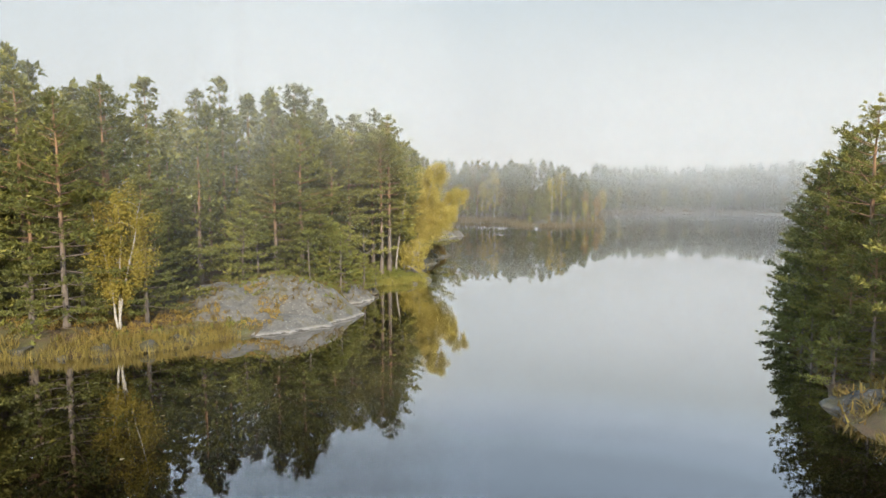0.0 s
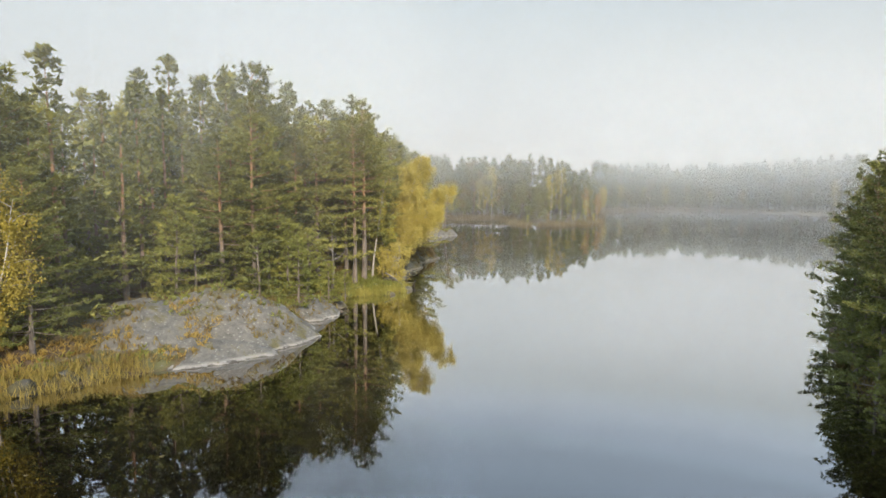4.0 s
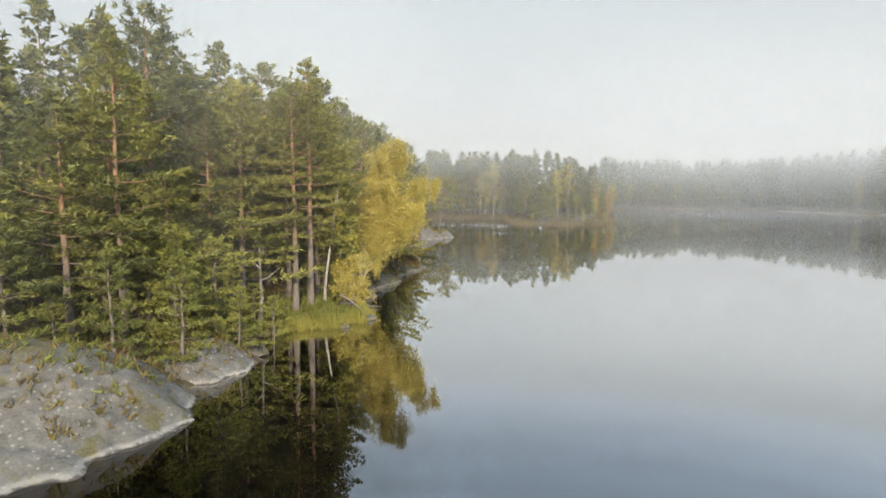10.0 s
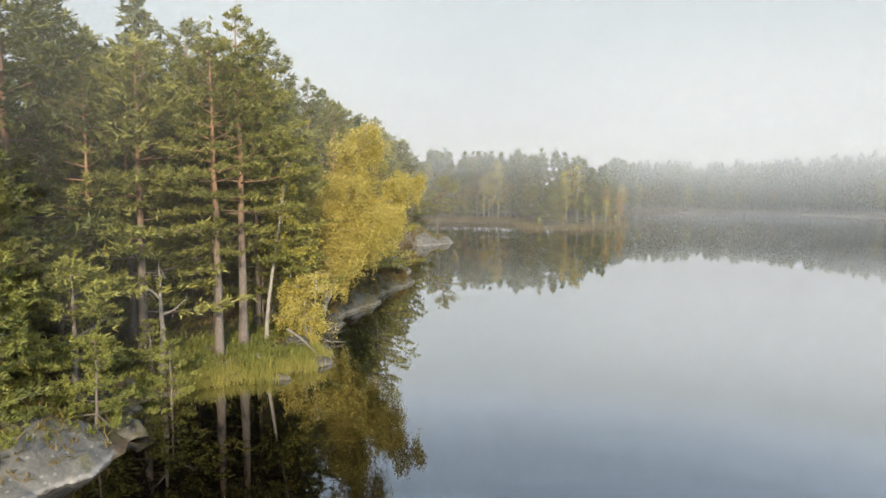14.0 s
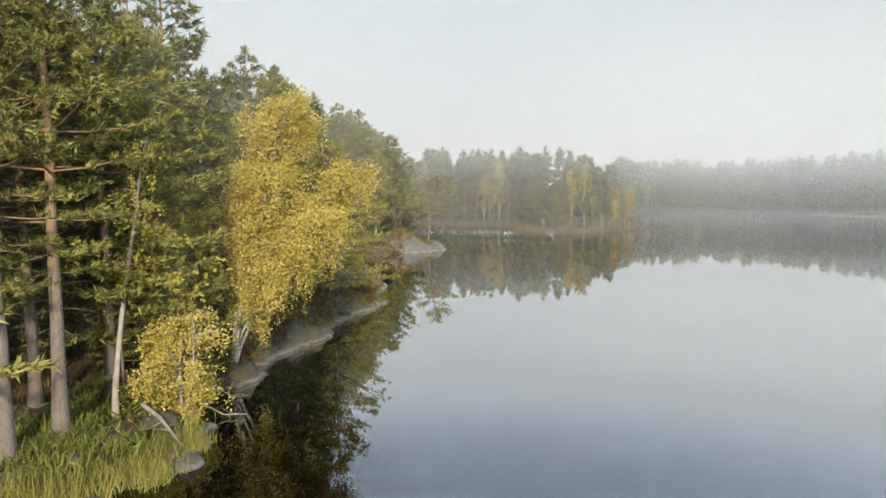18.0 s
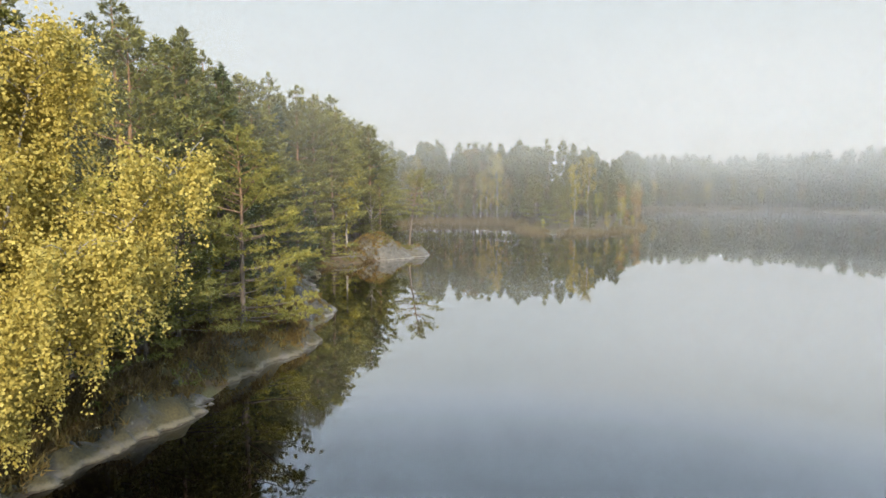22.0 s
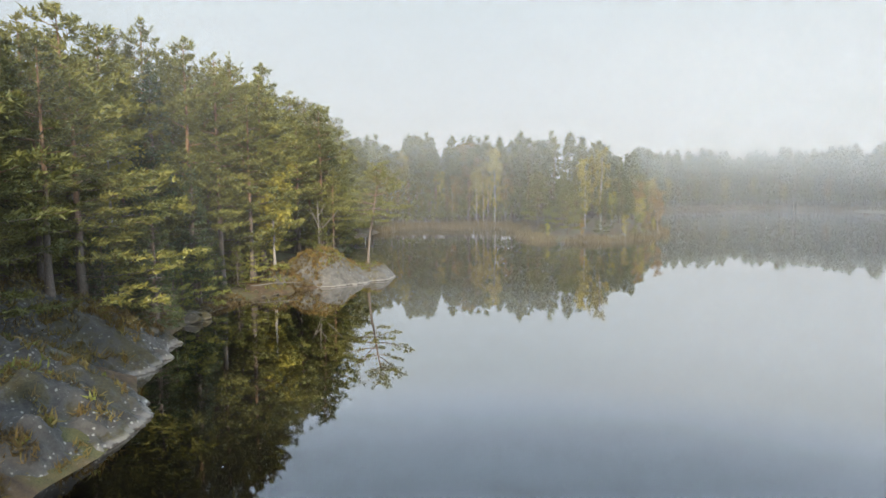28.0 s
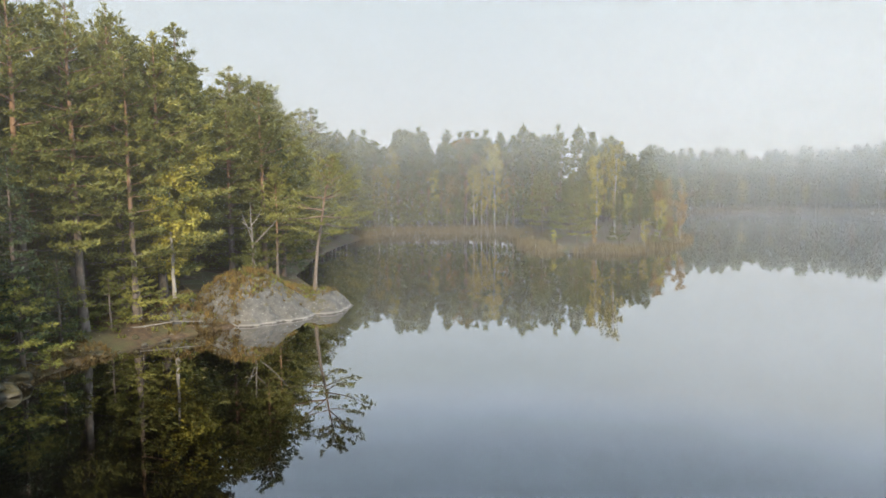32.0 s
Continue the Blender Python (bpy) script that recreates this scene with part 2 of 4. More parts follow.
pine_bark = bark_material("pine_bark", (0.055, 0.045, 0.036), (0.145, 0.12, 0.1), (0.22, 0.13, 0.07))
spruce_bark = bark_material("spruce_bark", (0.06, 0.05, 0.04), (0.16, 0.12, 0.1))
birch_bark = bark_material("birch_bark", (0.2, 0.19, 0.17), (0.36, 0.345, 0.315), None, True)
grey_bark = bark_material("grey_bark", (0.12, 0.11, 0.095), (0.26, 0.24, 0.21))
dead_wood = bark_material("dead_wood", (0.07, 0.063, 0.053), (0.18, 0.163, 0.14))


def rock_material(name, moss, pale, foot, rim=1.0, tone=1.0):
    """Granite: grey with lichen, moss in the hollows and a bleached line above the water."""
    m, n, l, b = material(name)
    p = place(n)
    big, mid, fine = noise_node(n, l, 0.35, 5, p), noise_node(n, l, 1.6, 8, p, 0.7), noise_node(n, l, 11, 6, p, 0.7)
    col = ramp(n, l, mid, [(0.36, tuple(c * tone for c in (0.03, 0.028, 0.026))), (0.5, tuple(c * tone for c in (0.1, 0.093, 0.082))), (0.7, tuple(c * tone for c in (0.2, 0.185, 0.16)))])
    col = mixed(n, l, 0.35, col, ramp(n, l, fine, [(0.3, tuple(c * tone for c in (0.05, 0.05, 0.045))), (0.7, tuple(c * tone for c in (0.22, 0.21, 0.18)))]))
    vo = n.new("ShaderNodeTexVoronoi")
    vo.inputs["Scale"].default_value = 3.6
    l.new(p, vo.inputs["Vector"])
    spots = ramp(n, l, math_node(n, l, "ADD", vo.outputs["Distance"], math_node(n, l, "MULTIPLY", fine, 0.5)), [(0.4, (1, 1, 1)), (0.5, (0, 0, 0))])
    col = mixed(n, l, math_node(n, l, "MULTIPLY", spots, pale), col, (0.34, 0.34, 0.30))
    mossy = ramp(n, l, math_node(n, l, "ADD", math_node(n, l, "MULTIPLY", big, 0.6), math_node(n, l, "MULTIPLY", mid, 0.5)),
                 [(moss, (0, 0, 0)), (moss + 0.06, (1, 1, 1))])
    col = mixed(n, l, mossy, col, ramp(n, l, fine, [(0.35, tuple(c * tone for c in (0.045, 0.042, 0.016))), (0.65, tuple(c * tone for c in (0.125, 0.105, 0.034)))]))
    sep = n.new("ShaderNodeSeparateXYZ")
    l.new(p, sep.inputs[0])
    level = math_node(n, l, "ADD", sep.outputs[2], math_node(n, l, "MULTIPLY", math_node(n, l, "SUBTRACT", mid, 0.5), 0.35))
    band = ramp(n, l, level, [(0.03, (0, 0, 0)), (0.07, (1, 1, 1)), (0.13 * rim, (1, 1, 1)), (0.22 * rim, (0, 0, 0))])
    col = mixed(n, l, math_node(n, l, "MULTIPLY", band, foot), col, ramp(n, l, mid, [(0.3, (0.2, 0.185, 0.17)), (0.7, (0.4, 0.375, 0.34))]))
    wet = ramp(n, l, level, [(0.0, (1, 1, 1)), (0.05, (0, 0, 0))])
    col = mixed(n, l, wet, col, (0.035, 0.028, 0.02))
    l.new(col, b.inputs["Base Color"])
    b.inputs["Roughness"].default_value = 0.88
    bump(n, l, math_node(n, l, "ADD", mid, math_node(n, l, "MULTIPLY", fine, 0.4)), b, 0.7, 0.12)
    return m


granite = rock_material("granite", 0.565, 0.26, 0.34, 0.9, 0.68)
# slab: dark lichen rock, its tone lowered further to stand for tree shade
shaded_slab_granite = rock_material("shaded_slab_granite", 0.545, 0.5, 0.3, 1.3, 0.38)
mossy_granite = rock_material("mossy_granite", 0.5, 0.2, 0.16, 1.1, 0.42)


def ground_material():
    m, n, l, b = material("forest_floor")
    p = place(n)
    big, mid, fine = noise_node(n, l, 0.3, 4, p), noise_node(n, l, 1.9, 7, p, 0.7), noise_node(n, l, 14, 5, p, 0.7)
    col = ramp(n, l, mid, [(0.3, (0.025, 0.017, 0.01)), (0.5, (0.065, 0.04, 0.019)), (0.7, (0.12, 0.075, 0.03))])
    col = mixed(n, l, ramp(n, l, big, [(0.45, (0, 0, 0)), (0.6, (1, 1, 1))]), col, ramp(n, l, fine, [(0.3, (0.03, 0.032, 0.01)), (0.7, (0.09, 0.085, 0.025))]))
    col = mixed(n, l, ramp(n, l, mid, [(0.6, (0, 0, 0)), (0.66, (1, 1, 1))]), col, (0.1, 0.092, 0.075))
    l.new(col, b.inputs["Base Color"])
    b.inputs["Roughness"].default_value = 0.95
    bump(n, l, math_node(n, l, "ADD", mid, math_node(n, l, "MULTIPLY", fine, 0.5)), b, 0.8, 0.15)
    return m


floor_mat = ground_material()


def water_material():
    m, n, l, b = material("lake_water")
    p = place(n)
    mp = n.new("ShaderNodeMapping")
    mp.inputs["Scale"].default_value = (0.5, 0.16, 1)
    l.new(p, mp.inputs[0])
    b.inputs["Base Color"].default_value = (0.0005, 0.0004, 0.0003, 1)
    b.inputs["Roughness"].default_value = 0.5
    b.inputs["Specular IOR Level"].default_value = 0.0
    gloss, both, facing = n.new("ShaderNodeBsdfGlossy"), n.new("ShaderNodeMixShader"), n.new("ShaderNodeLayerWeight")
    gloss.inputs["Roughness"].default_value = 0.012
    facing.inputs["Blend"].default_value = 0.5
    mirror = ramp(n, l, facing.outputs["Facing"], [(0.0, (0.02,) * 3), (0.4, (0.045,) * 3), (0.55, (0.115,) * 3), (0.6, (0.185,) * 3), (0.64, (0.32,) * 3), (0.67, (0.5,) * 3), (0.7, (0.72,) * 3), (0.775, (0.85,) * 3), (0.86, (0.96,) * 3), (1.0, (0.995,) * 3)])
    l.new(mirror, both.inputs[0])
    l.new(b.outputs[0], both.inputs[1])
    l.new(gloss.outputs[0], both.inputs[2])
    l.new(both.outputs[0], n["Material Output"].inputs[0])
    slow = noise_node(n, l, 1.1, 2, mp.outputs[0])
    quick = noise_node(n, l, 5.0, 2, p)
    bump(n, l, math_node(n, l, "ADD", slow, math_node(n, l, "MULTIPLY", quick, 0.06)), gloss, 0.05, 0.05)
    return m


# ---- ground and water ----
def axis(fine0, fine1, step, far0, far1):
    out, a, s = [fine0], fine0, step
    while a > far0:
        s *= 1.22
        a -= s
        out.insert(0, a)
    a, s = fine0, step
    while a < fine1:
        a += step
        out.append(a)
    while a < far1:
        s *= 1.22
        a += s
        out.append(a)
    return np.array(out)


def sheet(xs, ys, zfun):
    gx, gy = np.meshgrid(xs, ys, indexing="ij")
    v = np.stack([gx, gy, zfun(gx, gy)], -1).reshape(-1, 3)
    i, j = np.meshgrid(np.arange(len(xs) - 1), np.arange(len(ys) - 1), indexing="ij")
    a = (i * len(ys) + j).ravel()
    b, c, d = a + len(ys), a + len(ys) + 1, a + 1
    return v, np.concatenate([np.stack([a, b, c], 1), np.stack([a, c, d], 1)])


ground = part("ground", sheet(axis(-30, 10, 0.45, -3000, 3000), axis(30, 160, 0.6, -3000, 3000), height), floor_mat, None, "", True)
tagged(ground, "brown and green forest floor of moss and fallen needles", "ground", "", "structure")

water = part("water", sheet(np.linspace(-150, 240, 14), np.linspace(-170, 420, 20), lambda x, y: x * 0), water_material(), None, "", True)
tagged(water, "still dark lake water mirroring forest and sky", "water", "", "structure")


# ---- bedrock ----
def dome(x, y, cx, cy, rx, ry, turn, h, power):
    c, s = math.cos(radians(turn)), math.sin(radians(turn))
    u, v = ((x - cx) * c + (y - cy) * s) / rx, (-(x - cx) * s + (y - cy) * c) / ry
    r = np.sqrt(u * u + v * v)
    return h * (1 - r ** power)


ROCKS = []


def outcrop(label, domes, seed, mat, step=0.16, rough=1.0):
    x0, x1 = min(d[0] - d[2] for d in domes) - 1, max(d[0] + d[2] for d in domes) + 1
    y0, y1 = min(d[1] - d[3] for d in domes) - 1, max(d[1] + d[3] for d in domes) + 1

    def surface(x, y):
        wx, wy = x + 0.9 * fbm(x, y, 2.6, seed), y + 0.9 * fbm(x, y, 2.6, seed + 9)
        z = np.full(x.shape, -9.0)
        for d in domes:
            z = np.maximum(z, dome(wx, wy, *d))
        ledge = lattice(wx * 0.55 + wy * 0.2, wy * 0.45 - wx * 0.3, seed + 3)
        crack = np.abs(lattice(wx * 0.5, wy * 0.5, seed + 5) - 0.5)
        z = z + rough * (0.35 * np.floor(ledge * 3) / 3 - 0.15 + 0.22 * fbm(x, y, 1.1, seed + 6, 5) + max(0, rough - 1) * 0.16 * fbm(x * 0.7, y, 0.5, seed + 8, 4) - 0.22 * np.exp(-(crack / 0.018) ** 2))
        if rough > 1.5:
            z = z + 0.55 * np.floor(lattice(wx * 0.9 + wy * 0.3, wy * 0.6 - wx * 0.2, seed + 13) * 4) / 4 - 0.25
        return np.maximum(z, -1.2)

    ob = part("rock_outcrop", sheet(np.arange(x0, x1, step), np.arange(y0, y1, step), surface), mat, None, "", True)
    tagged(ob, label, "rock", "bedrock on the shore", "structure")
    ROCKS.append(surface)
    return ob


outcrop("broad rounded grey granite outcrop with moss and a pale waterline",
        [(-13.4, 46.8, 6.9, 5.4, 20, 3.4, 1.7), (-12.6, 42.6, 4.4, 2.8, 24, 1.1, 1.7), (-17.5, 44.6, 6, 5.6, 30, 3.0, 1.7)], 21, granite, 0.15, 0.6)
outcrop("low rounded granite knoll with dry moss at the water", [(-9.3, 54.4, 3.2, 2.5, 60, 1.8, 1.8)], 31, granite, 0.12, 0.6)
outcrop("mossy brown foot of the granite outcrop among the trees", [(-20.4, 42.6, 4.6, 4.0, 10, 1.9, 1.5), (-18.0, 40.4, 3.4, 2.2, 20, 0.8, 1.5)], 26, mossy_granite, 0.16)
outcrop("long low granite ledge with a bleached foot along the shore",
        [(-4.1, 84, 2.1, 7.0, -10, 1.15, 1.6), (-3.5, 92, 2.4, 5.4, -12, 1.9, 1.5), (-5.0, 79, 1.8, 4.4, 0, 1.0, 1.6), (-1.9, 97.3, 2.2, 3.6, 0, 1.5, 1.6)], 41, mossy_granite, 0.16, 2.0)
outcrop("lichen-covered sloping granite slab with heather and a pale foot",
        [(-8.6, 106.5, 7.8, 7.8, 0, 5.2, 1.2), (-11.2, 114.5, 6.8, 8.6, -20, 5.2, 1.2), (-3.4, 103.6, 2.6, 4.2, 0, 1.7, 1.5)], 51, shaded_slab_granite, 0.15, 1.8)
outcrop("rounded grey granite point with moss and bare rock",
        [(-3.4, 147.6, 5.6, 5.0, 40, 3.5, 1.6), (1.4, 150.8, 3.0, 3.4, 20, 1.7, 1.6), (-6.4, 143.6, 3.6, 3.4, 30, 2.4, 1.6)], 61, granite, 0.16)
outcrop("dark granite slope with dry grass at the water", [(18.6, 24.6, 1.7, 2.4, 20, 1.0, 1.6)], 71, mossy_granite, 0.15)


def ground_at(x, y):
    z = float(height(np.array([x]), np.array([y]))[0])
    for f in ROCKS:
        z = max(z, float(f(np.array([float(x)]), np.array([float(y)]))[0]))
    return z


def ground_many(p):
    x, y = np.asarray(p, float).T
    z = height(x, y)
    for f in ROCKS:
        z = np.maximum(z, f(x, y))
    return z


# ---- trees ----
def blades(rng, at, way, count, length, width, spread, level=0.0):
    """count thin needle sprays at each place, fanning round its way. level: how far they lie flat."""
    p, w = np.repeat(at, count, 0), np.repeat(way, count, 0)
    d = unit(w + spread * rng.normal(size=p.shape))
    side = unit(np.cross(d, rng.normal(size=p.shape) * (1 - level) + [0, 0, 2 * level]))
    ln = length * rng.uniform(0.6, 1.25, (len(p), 1))
    p = p + rng.normal(size=p.shape) * length * 0.22
    wd = width * rng.uniform(0.7, 1.3, (len(p), 1))
    v = np.stack([p - side * wd, p + side * wd, p + d * ln], 1).reshape(-1, 3)
    return v, np.arange(len(v)).reshape(-1, 3)


def leaves(rng, at, size):
    """Small folded leaves of two triangles, hanging."""
    d = unit(rng.normal(size=at.shape) + [0, 0, -0.8])
    s = unit(np.cross(d, rng.normal(size=at.shape)))
    z = size * rng.uniform(0.65, 1.35, (len(at), 1))
    v = np.stack([at, at + d * z * 0.5 + s * z * 0.42, at + d * z, at + d * z * 0.5 - s * z * 0.42], 1).reshape(-1, 3)
    i = np.arange(len(at))[:, None] * 4
    return v, np.concatenate([i + [[0, 1, 2]], i + [[0, 2, 3]]])


LOD = {0: (0.64, 12, 0.215, 0.032), 1: (0.46, 10, 0.33, 0.05), 2: (0.085, 7, 0.55, 0.17), 3: (0.04, 6, 0.8, 0.24)}


def stem(rng, h, radius, bend, sides, rings=9, lean=(0, 0)):
    u = np.linspace(0, 1, rings)
    path = np.stack([lean[0] * u ** 1.3 + bend * np.cumsum(rng.normal(size=rings)) * 0.3, lean[1] * u ** 1.3 + bend * np.cumsum(rng.normal(size=rings)) * 0.3, h * u], 1)
    path[:, :2] -= path[0, :2]
    r = radius * (1 - u) ** 0.8 + 0.008
    r[0] *= 1.35
    path[0, 2] = -0.4
    return path, r, tube(path, r, sides)


def conifer(rng, h, base, reach, lod, kind="pine", lean=(0, 0), gap=0.0):
    """Trunk, limbs and crown of a pine or a spruce h metres high whose lowest live branches stand at base."""
    dens, count, length, width = LOD[lod]
    path, rad, trunk = stem(rng, h, 0.011 * h + 0.04, 0.12 if kind == "pine" else 0.04, (9, 6, 4, 3)[lod], 10, lean)
    tz = path[:, 2]
    limbs, at, way = [], [], []
    z, turn = base, rng.uniform(0, 6)
    step = (0.7 if kind == "pine" else 0.34) * (1, 1.25, 1.7, 2.2)[lod]
    while z < h - 0.15:
        u = (z - base) / (h - base)
        for k in range(rng.integers(4, 7) if kind == "pine" else rng.integers(4, 6)):
            turn += 2.4 + rng.normal() * 0.35
            if kind == "pine":
                prof = ((0.55 + 0.45 * min(1, u * 2.6)) * (1 - u ** 1.15) ** 0.95 if base > 0.14 * h else (0.8 + 0.2 * min(1, u * 4)) * (1 - u) ** (0.72 if lod < 2 else 0.95)) + 0.05
                long = reach * prof * rng.uniform(0.55, 1.2)
                tilt = -0.2 + 0.72 * u + rng.normal() * 0.075
                curl = 0.2
            else:
                long = reach * ((1 - u) ** 0.85 + 0.04) * rng.uniform(0.75, 1.12)
                tilt = -0.38 + 0.75 * u + rng.normal() * 0.1
                curl = 0.16
            if rng.random() < gap * (1 - u):
                continue
            out = np.array([math.cos(turn), math.sin(turn), 0.0])
            z1 = z + rng.normal() * 0.07
            foot = np.array([np.interp(z1, tz, path[:, 0]), np.interp(z1, tz, path[:, 1]), z1])
            s = np.linspace(0, 1, 4)[:, None]
            line = foot + long * (out * s + np.array([0, 0, 1.0]) * (tilt * s + curl * s ** 2))
            if lod < 2 and (lod == 0 or k % 2 == 0):
                limbs.append(tube(line, np.array([0.035, 0.028, 0.018, 0.006]) * (0.5 + long / 3), 3))
            n = max(2, int(dens * (5 + 9 * long) * (1.25 * (0.72 + 0.11 * long) if kind == "pine" else 0.62)))
            side = np.array([-out[1], out[0], 0])
            # side twigs fan out flat from the limb, and the sprays sit along them
            q = rng.uniform(0.22, 1.0, (n, 1)) ** 0.8
            q = np.round(q * (3 + long * 1.6)) / (3 + long * 1.6) if lod < 2 else q
            flank = np.where(rng.random((n, 1)) < 0.5, -1.0, 1.0)
            along = rng.uniform(0, 1, (n, 1)) * (0.5 * long * (1.05 - 0.75 * q) + 0.12)
            twig = unit(side * flank * 0.8 + out * 0.62)
            spot = foot + long * (out * q + np.array([0, 0, 1.0]) * (tilt * q + curl * q ** 2)) + twig * along
            spot = spot + rng.normal(size=(n, 3)) * np.array([0.085, 0.085, 0.05]) * (1.0 if lod < 2 else 2.0)
            if kind == "pine":
                spot[:, 2] += rng.uniform(-0.02, 0.08, n) + 0.12 * along[:, 0]
                ways = twig * 0.6 + out * 0.25 + np.array([0, 0, 0.42])
            else:
                spot[:, 2] -= rng.uniform(0, 0.16, n) + 0.2 * along[:, 0]
                ways = twig * 0.7 + np.array([0, 0, -0.22])
            at.append(spot)
            way.append(np.broadcast_to(ways, spot.shape))
        z += step * rng.uniform(0.7, 1.3) * (1.15 if u < 0.5 else 0.8)
    tip = path[-1] + rng.normal(size=(6, 3)) * [0.08, 0.08, 0.15]
    at.append(tip)
    way.append(np.tile([0, 0, 1.0], (6, 1)))
    crown = blades(rng, np.concatenate(at), np.concatenate(way), count, length, width, 0.62, 0.3)
    # bare dead twigs below the crown
    if lod == 0:
        for k in range(int(base * 1.3)):
            zz = rng.uniform(base * 0.35, base)
            a = rng.uniform(0, 6.28)
            foot = np.array([np.interp(zz, tz, path[:, 0]), np.interp(zz, tz, path[:, 1]), zz])
            o = np.array([math.cos(a), math.sin(a), rng.uniform(-0.3, 0.1)])
            ln = rng.uniform(0.5, 1.8)
            limbs.append(tube(np.stack([foot, foot + o * ln * 0.5, foot + o * ln + [0, 0, -0.1]]), [0.022, 0.014, 0.004], 3))
    return trunk, merge(limbs) if limbs else None, crown


def birch(rng, h, reach, lod, stems=1, lean=(0, 0), low=0.25, hang=1.0, amount=1.0, forks=(), tassel=1, leaf=0):
    size, per, many = {0: (0.085, 1.0, 7), 1: (0.19, 0.65, 6), 2: (0.2, 0.36, 5)}[lod]
    trunks, limbs, spots = [], [], []
    for s_ in range(stems):
        a = rng.uniform(0, 6.28)
        hs = h * (1 if s_ == 0 else rng.uniform(0.72, 0.95))
        ln = np.array(lean) + (0 if s_ == 0 else 1) * np.array([math.cos(a), math.sin(a)]) * h * 0.14
        if s_ < len(forks):
            hs, ln = forks[s_][0], np.array(forks[s_][1:])
        path, rad, t = stem(rng, hs, (0.009 if stems < 3 else 0.0055) * hs + 0.025, 0.16, (8, 6, 4, 3)[lod], 10, ln)
        trunks.append(t)
        for k in range(int(hs * 4.6 / stems ** 0.4)):
            u = rng.uniform(low, 0.98)
            foot = np.array([np.interp(u * hs, path[:, 2], path[:, j]) for j in range(3)])
            a = rng.uniform(0, 6.28)
            prof = math.sin(math.pi * min(1, 0.18 + 0.82 * (1 - (u - low) / (1 - low)) ** 0.8)) ** 0.6 * (1 - 0.42 * (u - low) / (1 - low))
            long = reach * prof * rng.uniform(0.5, 1.15)
            o = np.array([math.cos(a), math.sin(a), 0.0])
            q = np.linspace(0, 1, 4)[:, None]
            line = foot + long * (o * q + np.array([0, 0, 1.0]) * (0.85 * q - 0.55 * q ** 2))
            if lod < 2:
                limbs.append(tube(line, np.array([0.03, 0.02, 0.012, 0.004]) * (0.5 + 0.3 * long), 3))
            for j in range(max(2, int(per * 9 * long * amount))):
                q1 = rng.uniform(0.25, 1.0)
                p = foot + long * (o * q1 + np.array([0, 0, 1.0]) * (0.85 * q1 - 0.55 * q1 * q1)) + rng.normal(size=3) * 0.16 * long * np.array([1, 1, 0.5])
                n = int(rng.integers(many, many * 2 + 2) * tassel)
                drop = rng.uniform(0, 1, n)[:, None] ** 1.3 * rng.uniform(0.25, 1.0) * hang
                wide = (0.07 if tassel == 1 else 0.17) * (1 - 0.6 * drop / hang)
                spots.append(p + np.array([0, 0, -1.0]) * drop + rng.normal(size=(n, 3)) * wide)
    return merge(trunks), merge(limbs) if limbs else None, leaves(rng, np.concatenate(spots), leaf or size)


TREES = []


def stand(name, geo, mats, label, category="tree", group=""):
    root = new(name)
    root.empty_display_size = 0.3
    part("trunk", merge([geo[0], geo[1]]) if geo[1] else geo[0], mats[0], root, "", True)
    part("crown", geo[2], mats[2], root)
    return tagged(root, label, category, group)


def spot_pose(x, y, turn=0, scale=1.0, wide=None):
    w = wide or scale
    return Matrix.Translation((x, y, ground_at(x, y) - 0.05)) @ Matrix.Rotation(turn, 4, "Z") @ Matrix.Diagonal((w, w, scale, 1))


PM, SM, BM = (pine_bark, pine_bark, pine_needles), (spruce_bark, spruce_bark, spruce_needles), (birch_bark, birch_bark, birch_leaves)
GM, RM = (grey_bark, grey_bark, green_birch), (grey_bark, grey_bark, rust_leaves)
YM = (pine_bark, pine_bark, young_needles)
USED = set()


def plant(proto, x, y, h, turn, wide=1.0, label=""):
    """Sets the prototype (thing, its height) at a place, h metres high."""
    ob, own = proto
    m = spot_pose(x, y, turn, h / own, wide * h / own)
    if ob.name in USED:
        ob = copy_thing(ob, m)
    else:
        ob.matrix_basis = m
        USED.add(ob.name)
    TREES.append((x, y))
    return tagged(ob, label)


def proto(kind, seed, h, base, reach, lod, label, gap=0.0, lean=(0, 0)):
    rng = np.random.default_rng(seed)
    return stand(kind + "_tree", conifer(rng, h, base, reach, lod, kind, lean, gap), (YM if h < 7 else PM) if kind == "pine" else SM, label, "tree", "trees on the shore"), h


def birch_proto(seed, h, reach, lod, mats, label, **more):
    return stand("birch_tree", birch(np.random.default_rng(seed), h, reach, lod, **more), mats, label, "tree", "trees on the shore"), h


TALL = "tall Scots pine with a bare lower trunk and layered green crown"
FULL = "full green Scots pine with branches low on the trunk"
YOUNG = "young bushy Scots pine with a pointed top"
tall0 = [proto("pine", 101 + k, 18, 5.6 + k * 0.9, 4.5, 0, TALL, 0.08) for k in range(3)]
full0 = [proto("pine", 111 + k, 15, 0.9 + 0.5 * k, 4.4, 0, FULL, 0.03) for k in range(3)]
wide0 = [proto("pine", 118 + k, 11.5, 0.8, 4.7, 0, "broad bushy Scots pine leaning out from the rocks", 0.0) for k in range(2)]
young0 = [proto("pine", 121 + k, 6, 0.3, 2.3, 0, YOUNG) for k in range(3)]
spruce0 = [proto("spruce", 131 + k, 13, 1.2, 2.3, 0, "dark green spruce with drooping branches") for k in range(2)]
